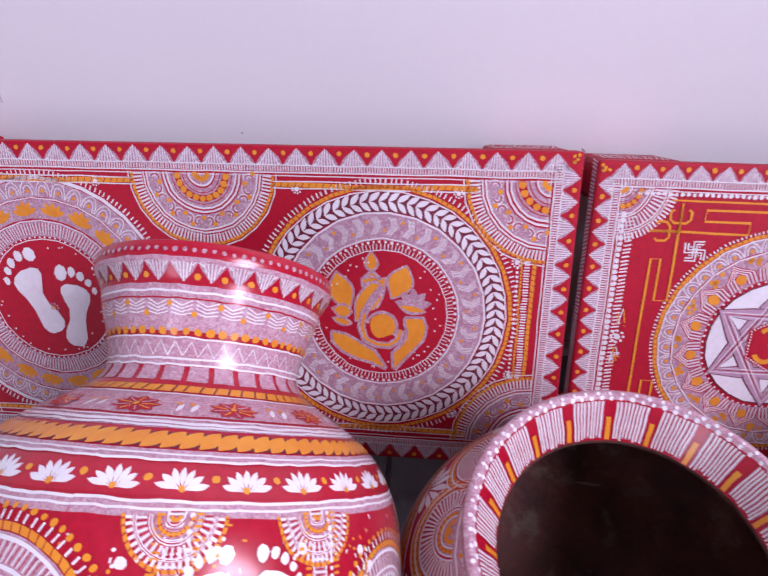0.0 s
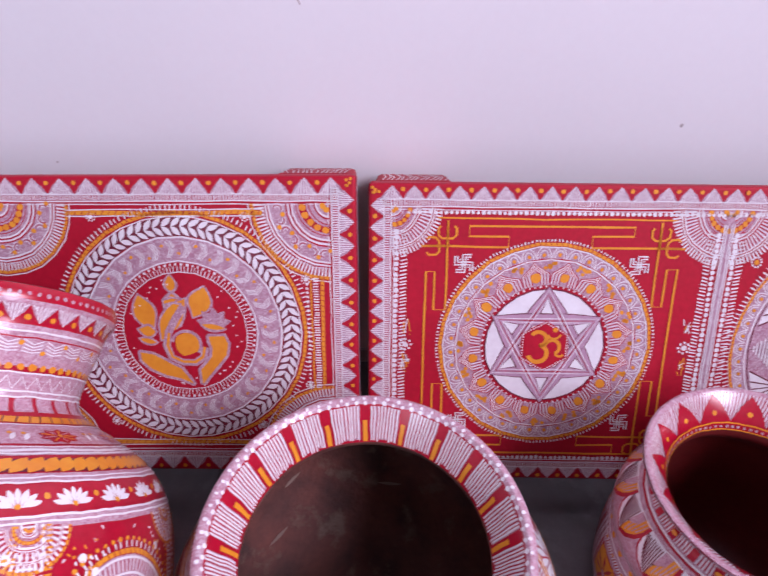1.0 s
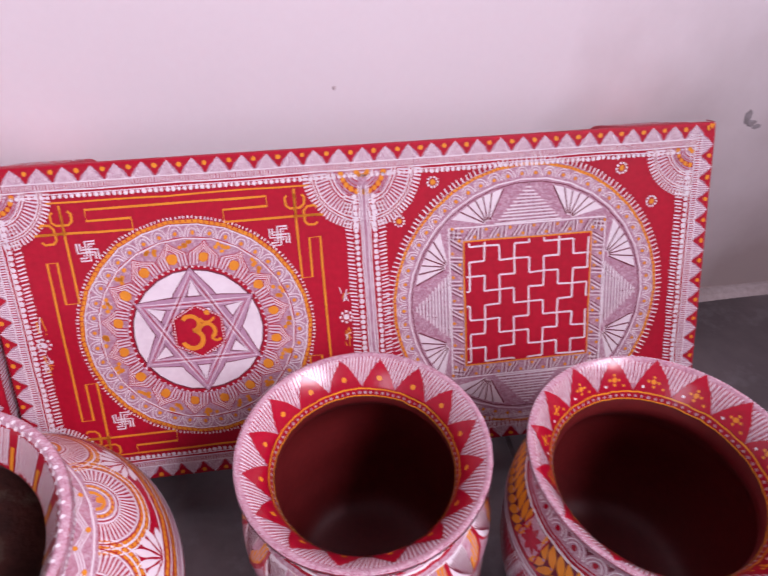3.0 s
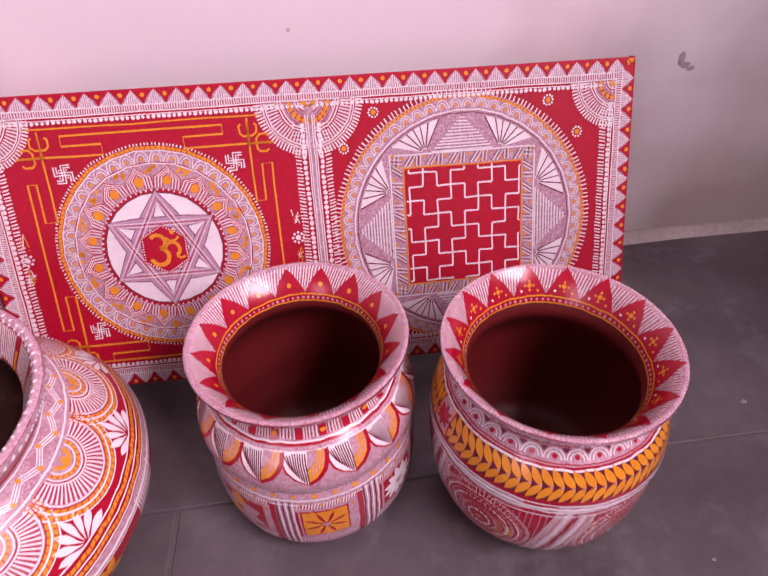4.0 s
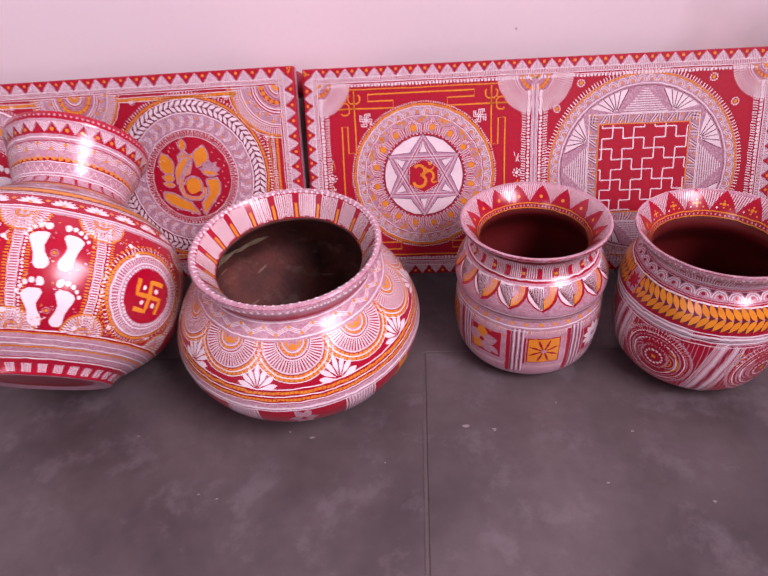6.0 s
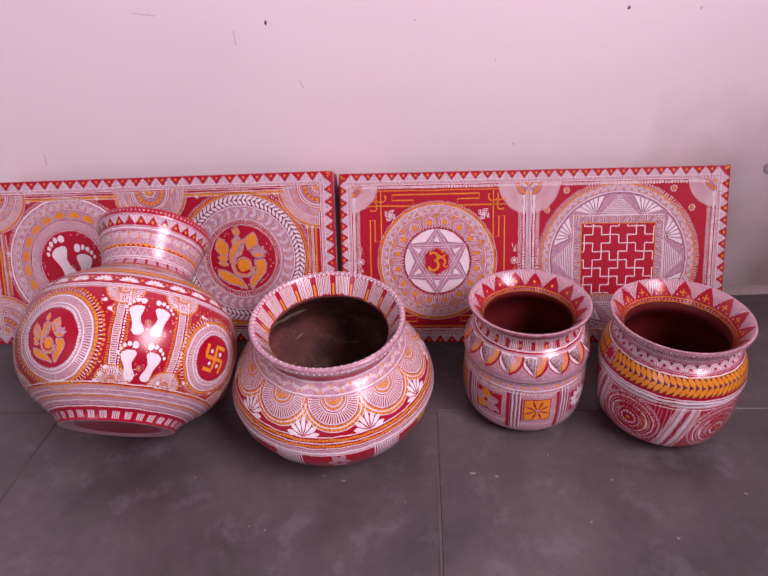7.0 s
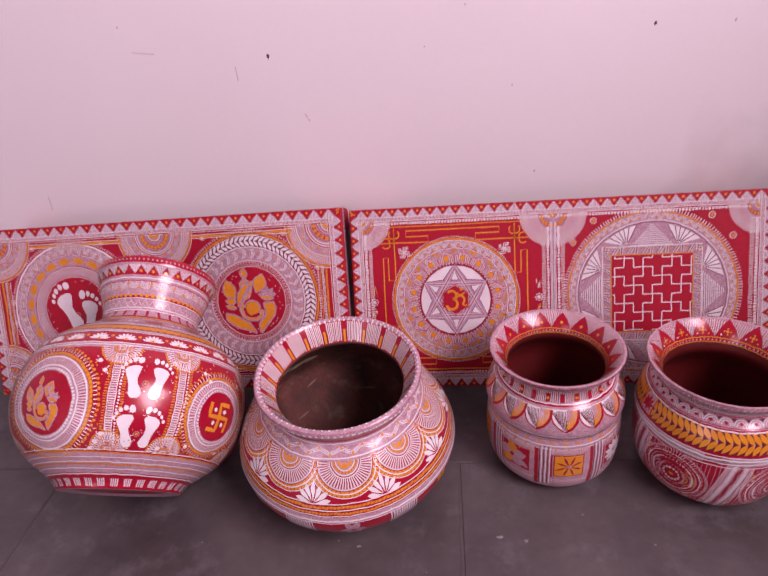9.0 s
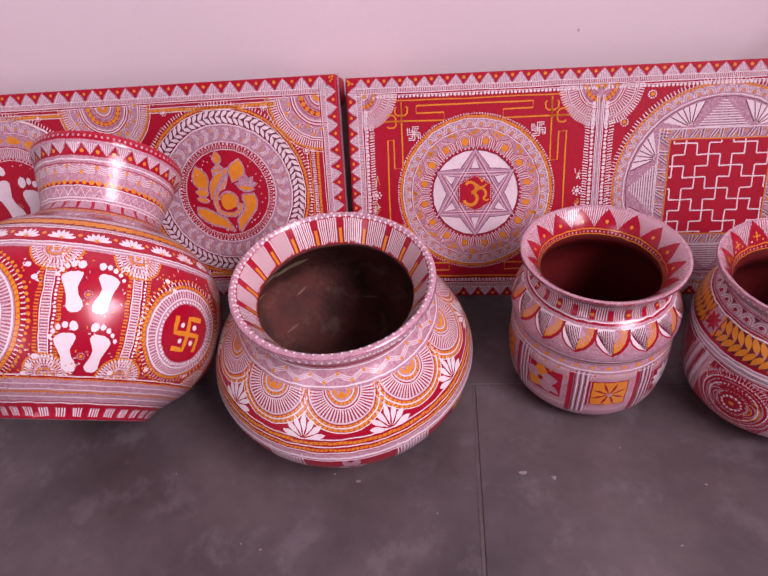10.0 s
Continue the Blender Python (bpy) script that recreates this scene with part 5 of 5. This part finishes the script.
def chevron_lota():
    outer = [(0, 0.0), (0.046, 0.0), (0.063, 0.004), (0.0755, 0.016), (0.0825, 0.035), (0.0858, 0.058), (0.0866, 0.078), (0.0858, 0.09), (0.0852, 0.0935), (0.0872, 0.0965), (0.0876, 0.0995), (0.0868, 0.103), (0.0862, 0.109), (0.0835, 0.12), (0.0775, 0.131), (0.0705, 0.1385), (0.068, 0.144), (0.069, 0.1485), (0.0725, 0.1545), (0.078, 0.16), (0.082, 0.1655), (0.0822, 0.1685)]
    inner = [(0.0822, 0.1685), (0.08, 0.169), (0.0735, 0.162), (0.066, 0.15), (0.0618, 0.139), (0.062, 0.132), (0.068, 0.122), (0.079, 0.105), (0.082, 0.085), (0.08, 0.055), (0.072, 0.03), (0.053, 0.009), (0, 0.006)]
    root, o, i = pot("lota", "small red brass-shaped pot with an orange chevron band", outer, inner, INSIDE_RED, "painted pots")
    h = lambda z: o.at_height(z, True)
    lota_lip(i, root, i.at_height(0.158), 16, -0.0145, 0.0095, True)
    p = Paint(step=0.005)
    for z, w, c in ((0.0885, 0.001, "white"), (0.0918, 0.0016, "white"), (0.0965, 0.0024, "white"), (0.0997, 0.0022, "white"), (0.103, 0.0012, "white"), (0.1312, 0.0016, "white"), (0.1335, 0.0009, "red"), (0.1435, 0.001, "red"), (0.148, 0.0014, "white"), (0.163, 0.0012, "white"), (0.167, 0.0018, "pale")):
        p.at(o.belt(h(z))).run(o.length(h(z)), 0, w, c)
    v = h(0.1185)
    L = o.length(v)
    q = p.at(o.belt(v))
    p.at(o.belt(h(0.096))).fill(0, L, -0.0075, 0.0075, "pale", 0.8)
    q.fill(0, L, -0.0125, 0.0125, "dark", 1)
    m = 76
    q = q.within(flat(-L * 62 / 360, 0))
    for k in range(m):
        x = L * (k + 0.5) / m
        if k % 38 > 35:
            continue
        q.leaf(x + 0.0045, -0.0004, 126, 0.0158, 0.0058, "orange", 2, n=6, bend=-8, fat=0.9)
        q.leaf(x + 0.0045, 0.0004, -126, 0.0158, 0.0058, "orange", 2, n=6, bend=8, fat=0.9)
        q.dot(x + 0.0035, 0.0, 0.001, "pale", 4, 6)
    for k in range(2):
        g = q.within(flat(L * (38 * k + 37) / m, 0))
        g.fill(-0.0095, 0.0095, -0.0115, 0.0115, "pale", 2)
        for j in range(8):
            g.leaf(0, 0, j * 45, 0.0095, 0.004, "red", 3)
        for x in (-0.0095, 0.0095):
            g.line([(x, -0.0125), (x, 0.0125)], 0.0012, "red", 3)
    v = h(0.139)
    p.at(o.belt(v)).fill(0, o.length(v), -0.008, 0.018, "pale", 0.9)
    g = p.at(o.belt(v)).within(flat(0, -0.004))
    g.scallops(o.length(v), 32, 0, 0.0075, w=0.0008, centre="red", rings=2)
    for k in range(33):
        g.strip([(o.length(v) * k / 32 - 0.003, 0.0085), (o.length(v) * k / 32, 0.0045)], [(o.length(v) * k / 32 + 0.003, 0.0085), (o.length(v) * k / 32 + 0.0003, 0.0045)], "dark", 2)
    v = h(0.1535)
    L = o.length(v)
    p.at(o.belt(v)).fill(0, L, -0.006, 0.0095, "pale", 1)
    p.at(o.belt(v)).ticks(L, 190, -0.0055, 0.009, 0.0008, "white", 2)
    for k in range(30):
        p.at(o.belt(v)).fill(L * k / 30, L * (k + 0.3) / 30, 0.001, 0.009, "red", 3)
    lip_edge(p, o)
    p.build("shoulder_pattern", o.surf, root, "orange chevrons between white lines")
    v = h(0.05)
    p = Paint(step=0.005)
    q = p.at(o.belt(v))
    q.ticks(o.length(v), 120, -0.044, 0.038, 0.0006, "pale", 1, 0.004)
    p.build("ground_hatching", o.surf, root, "fine pale strokes on red")
    for k in range(5):
        p = Paint(o.spot(-34 + k * 72, v), 0.004)
        p.ring(0, 0, 0.0005, 0.038, "red", 2)
        r = 0.037
        rings(p, 0, 0, [("line", r * 0.97, r * 1.03, "pale"), ("ticks", r * 0.86, r * 0.97, 70), ("line", r * 0.8, r * 0.84, "white"), ("line", r * 0.7, r * 0.74, "pale"), ("line", r * 0.6, r * 0.64, "white"), ("ticks", r * 0.42, r * 0.58, 40), ("line", r * 0.36, r * 0.41, "pale"), ("dots", r * 0.2, r * 0.28, 14)])
        p.dot(0, 0, 0.0026, "orange")
        for j in range(4):
            p.arc(0.0105, 0, 0.004 + 0.0035 * j, -75, 75, 0.0013, "orange" if j % 2 else "pale", 3)
            p.arc(-0.0105, 0, 0.004 + 0.0035 * j, 105, 255, 0.0013, "pale", 3)
        p.build("medallion", o.surf, root)
        p = Paint(o.spot(3 + k * 72, v), 0.004)
        g = p.within(flat(0, 0, -14)).within(lambda x, y: (x * 0.72, y))
        for x in (-0.0075, 0.0075):
            g.fill(x - 0.0048, x + 0.0048, -0.04, 0.04, "pale", 1)
            for s in range(28):
                y = -0.0385 + s * 0.00275
                g.leaf(x - 0.004, y, 35 if x < 0 else 145, 0.0088, 0.0017, "white", 2, n=3) if x < 0 else g.leaf(x + 0.004, y, 145, 0.0088, 0.0017, "white", 2, n=3)
        g.fill(-0.019, 0.019, -0.041, 0.04, "red", 0.7)
        for x in (-0.0185, -0.0163, -0.0141, 0.0, 0.0141, 0.0163, 0.0185):
            g.line([(x, -0.041), (x, 0.04)], 0.0009, "white" if x else "dark", 2)
        for s in range(7):
            p.dot(0.021 + random.uniform(-0.003, 0.003), 0.012 + s * 0.003, 0.0012, "orange" if s % 2 else "white")
        p.build("slanting_band", o.surf, root)
    return root


def stand(root, m):
    """Put a pot at the pose m and let its lowest point rest on the floor."""
    root.matrix_world = m
    low = min((m @ v.co).z for c in root.children if c.name.startswith("body") for v in c.data.vertices)
    root.matrix_world = Matrix.Translation((0, 0, 0.0005 - low)) @ m
    return root


def leaning(base, axis, spin=0.0):
    z = Vector(axis).normalized()
    x = Vector((1, 0, 0))
    y = z.cross(x).normalized()
    x = y.cross(z)
    m = Matrix((x, y, z)).transposed().to_4x4()
    return Matrix.Translation(base) @ m @ pose(0, 0, 0, 0, 0, spin)


stand(water_pot(), leaning((-0.1504, 0.061, 0.071), (0.012, 0.814, 0.58)))
stand(cooking_pot(), leaning((0.1148, 0.1695, 0.0), (0.03, -0.085, 0.996)))
stand(petal_lota(), pose(0.380, 0.1977, 0, 0, 0, -5))
stand(chevron_lota(), pose(0.560, 0.1640, 0, 0, 0, -13))

# ---- floor slabs and small marks ----
SLAB = 0.56
JOINT = 0.0026
rows_y = [(0.1725, Y_WALL + 0.02)] + [(0.1725 - SLAB * (k + 1), 0.1725 - SLAB * k) for k in range(5)]
for r, (ya, yb) in enumerate(rows_y):
    x = 0.256 + (0.27 if r % 2 == 0 else 0.0) - SLAB * 5
    while x < X_RIGHT:
        xa, xb = max(x, X_LEFT), min(x + SLAB, X_RIGHT)
        y0 = max(ya, Y_BACK)
        if xb - xa > 0.02 and yb - y0 > 0.02:
            part("slab", box_bm((xa + JOINT / 2, y0 + 0.0004, -0.03), (xb - JOINT / 2, yb - 0.0004, random.uniform(-0.0008, 0.0)), 0.0015, 1), STONE, floor_ob)
        x += SLAB
for x, y, s in ((0.79, 0.207, 0.012), (0.772, 0.098, 0.008), (0.11, 0.055, 0.006), (0.135, 0.047, 0.009), (0.215, 0.015, 0.004), (0.30, 0.06, 0.014), (0.33, 0.055, 0.01), (0.47, 0.05, 0.006), (0.62, 0.03, 0.007),
                (0.4, 0.09, 0.004), (-0.06, 0.052, 0.004), (0.68, 0.07, 0.006), (0.03, -0.02, 0.004), (0.05, -0.025, 0.005), (0.43, -0.01, 0.005), (0.52, -0.03, 0.007)):
    bm = bmesh.new()
    n = 9
    a0 = random.uniform(0, 3)
    top = [bm.verts.new((x + s * 0.38 * random.uniform(0.3, 1.0) * math.cos(a0 + 6.283 * i / n), y + s * 0.38 * random.uniform(0.3, 1.0) * 0.6 * math.sin(a0 + 6.283 * i / n), 0.0004)) for i in range(n)]
    face = bm.faces.new(top)
    ext = bmesh.ops.extrude_face_region(bm, geom=[face])
    for v in [g for g in ext["geom"] if isinstance(g, bmesh.types.BMVert)]:
        v.co.z = -0.001
    bmesh.ops.recalc_face_normals(bm, faces=bm.faces[:])
    part("paint_fleck", bm, FLECK, floor_ob, "dried white paint fleck")
for x, z, r in ((0.018, 0.485, 0.0028), (0.540, 0.479, 0.0027), (0.640, 0.474, 0.002), (0.238, 0.478, 0.0015), (0.391, 0.289, 0.0020), (0.357, 0.417, 0.0015), (-0.187, 0.542, 0.0018), (-0.400, 0.616, 0.0030), (0.580, 0.538, 0.0015), (0.295, 0.525, 0.0015), (-0.177, 0.255, 0.0015)):
    bm = bmesh.new()
    bmesh.ops.create_icosphere(bm, subdivisions=1, radius=r)
    for v in bm.verts:
        v.co = Vector((x + v.co.x * random.uniform(0.6, 1.2), Y_WALL + 0.004 * noise.noise(Vector((x * 1.3, z * 1.3, 3))) + v.co.y * 0.25, z + v.co.z * random.uniform(0.8, 1.4)))
    part("chip", bm, CHIP if r > 0.0026 else SCRATCH, wall_n, "small chip in the plaster")
for x, z, rx, rz in ((0.793, 0.233, 0.0045, 0.007), (0.799, 0.226, 0.006, 0.004), (0.806, 0.222, 0.005, 0.0028)):
    bm = bmesh.new()
    bmesh.ops.create_icosphere(bm, subdivisions=2, radius=1)
    for v in bm.verts:
        k = random.uniform(0.75, 1.15)
        v.co = Vector((x + v.co.x * rx * k, Y_WALL + 0.004 * noise.noise(Vector((x * 1.3, z * 1.3, 3))) + v.co.y * 0.0007, z + v.co.z * rz * k))
    part("peeled_patch", bm, PEEL, wall_n, "small grey patch where the plaster has peeled")
for xa, za, xb, zb in ((-0.300, 0.597, -0.278, 0.616), (-0.032, 0.477, -0.032, 0.456), (0.057, 0.402, 0.063, 0.389), (-0.393, 0.305, -0.395, 0.281), (-0.177, 0.508, -0.145, 0.503)):
    bm = box_bm((-0.0006, 0.0002, 0), (0.0006, 0.006, math.hypot(xb - xa, zb - za)))
    bmesh.ops.transform(bm, matrix=pose(xa, Y_WALL - 0.0006 + 0.004 * noise.noise(Vector((xa * 1.3, za * 1.3, 3))), za, 0, math.degrees(math.atan2(xb - xa, zb - za)), 0), verts=bm.verts)
    part("scratch", bm, SCRATCH, wall_n, "thin scratch in the plaster")
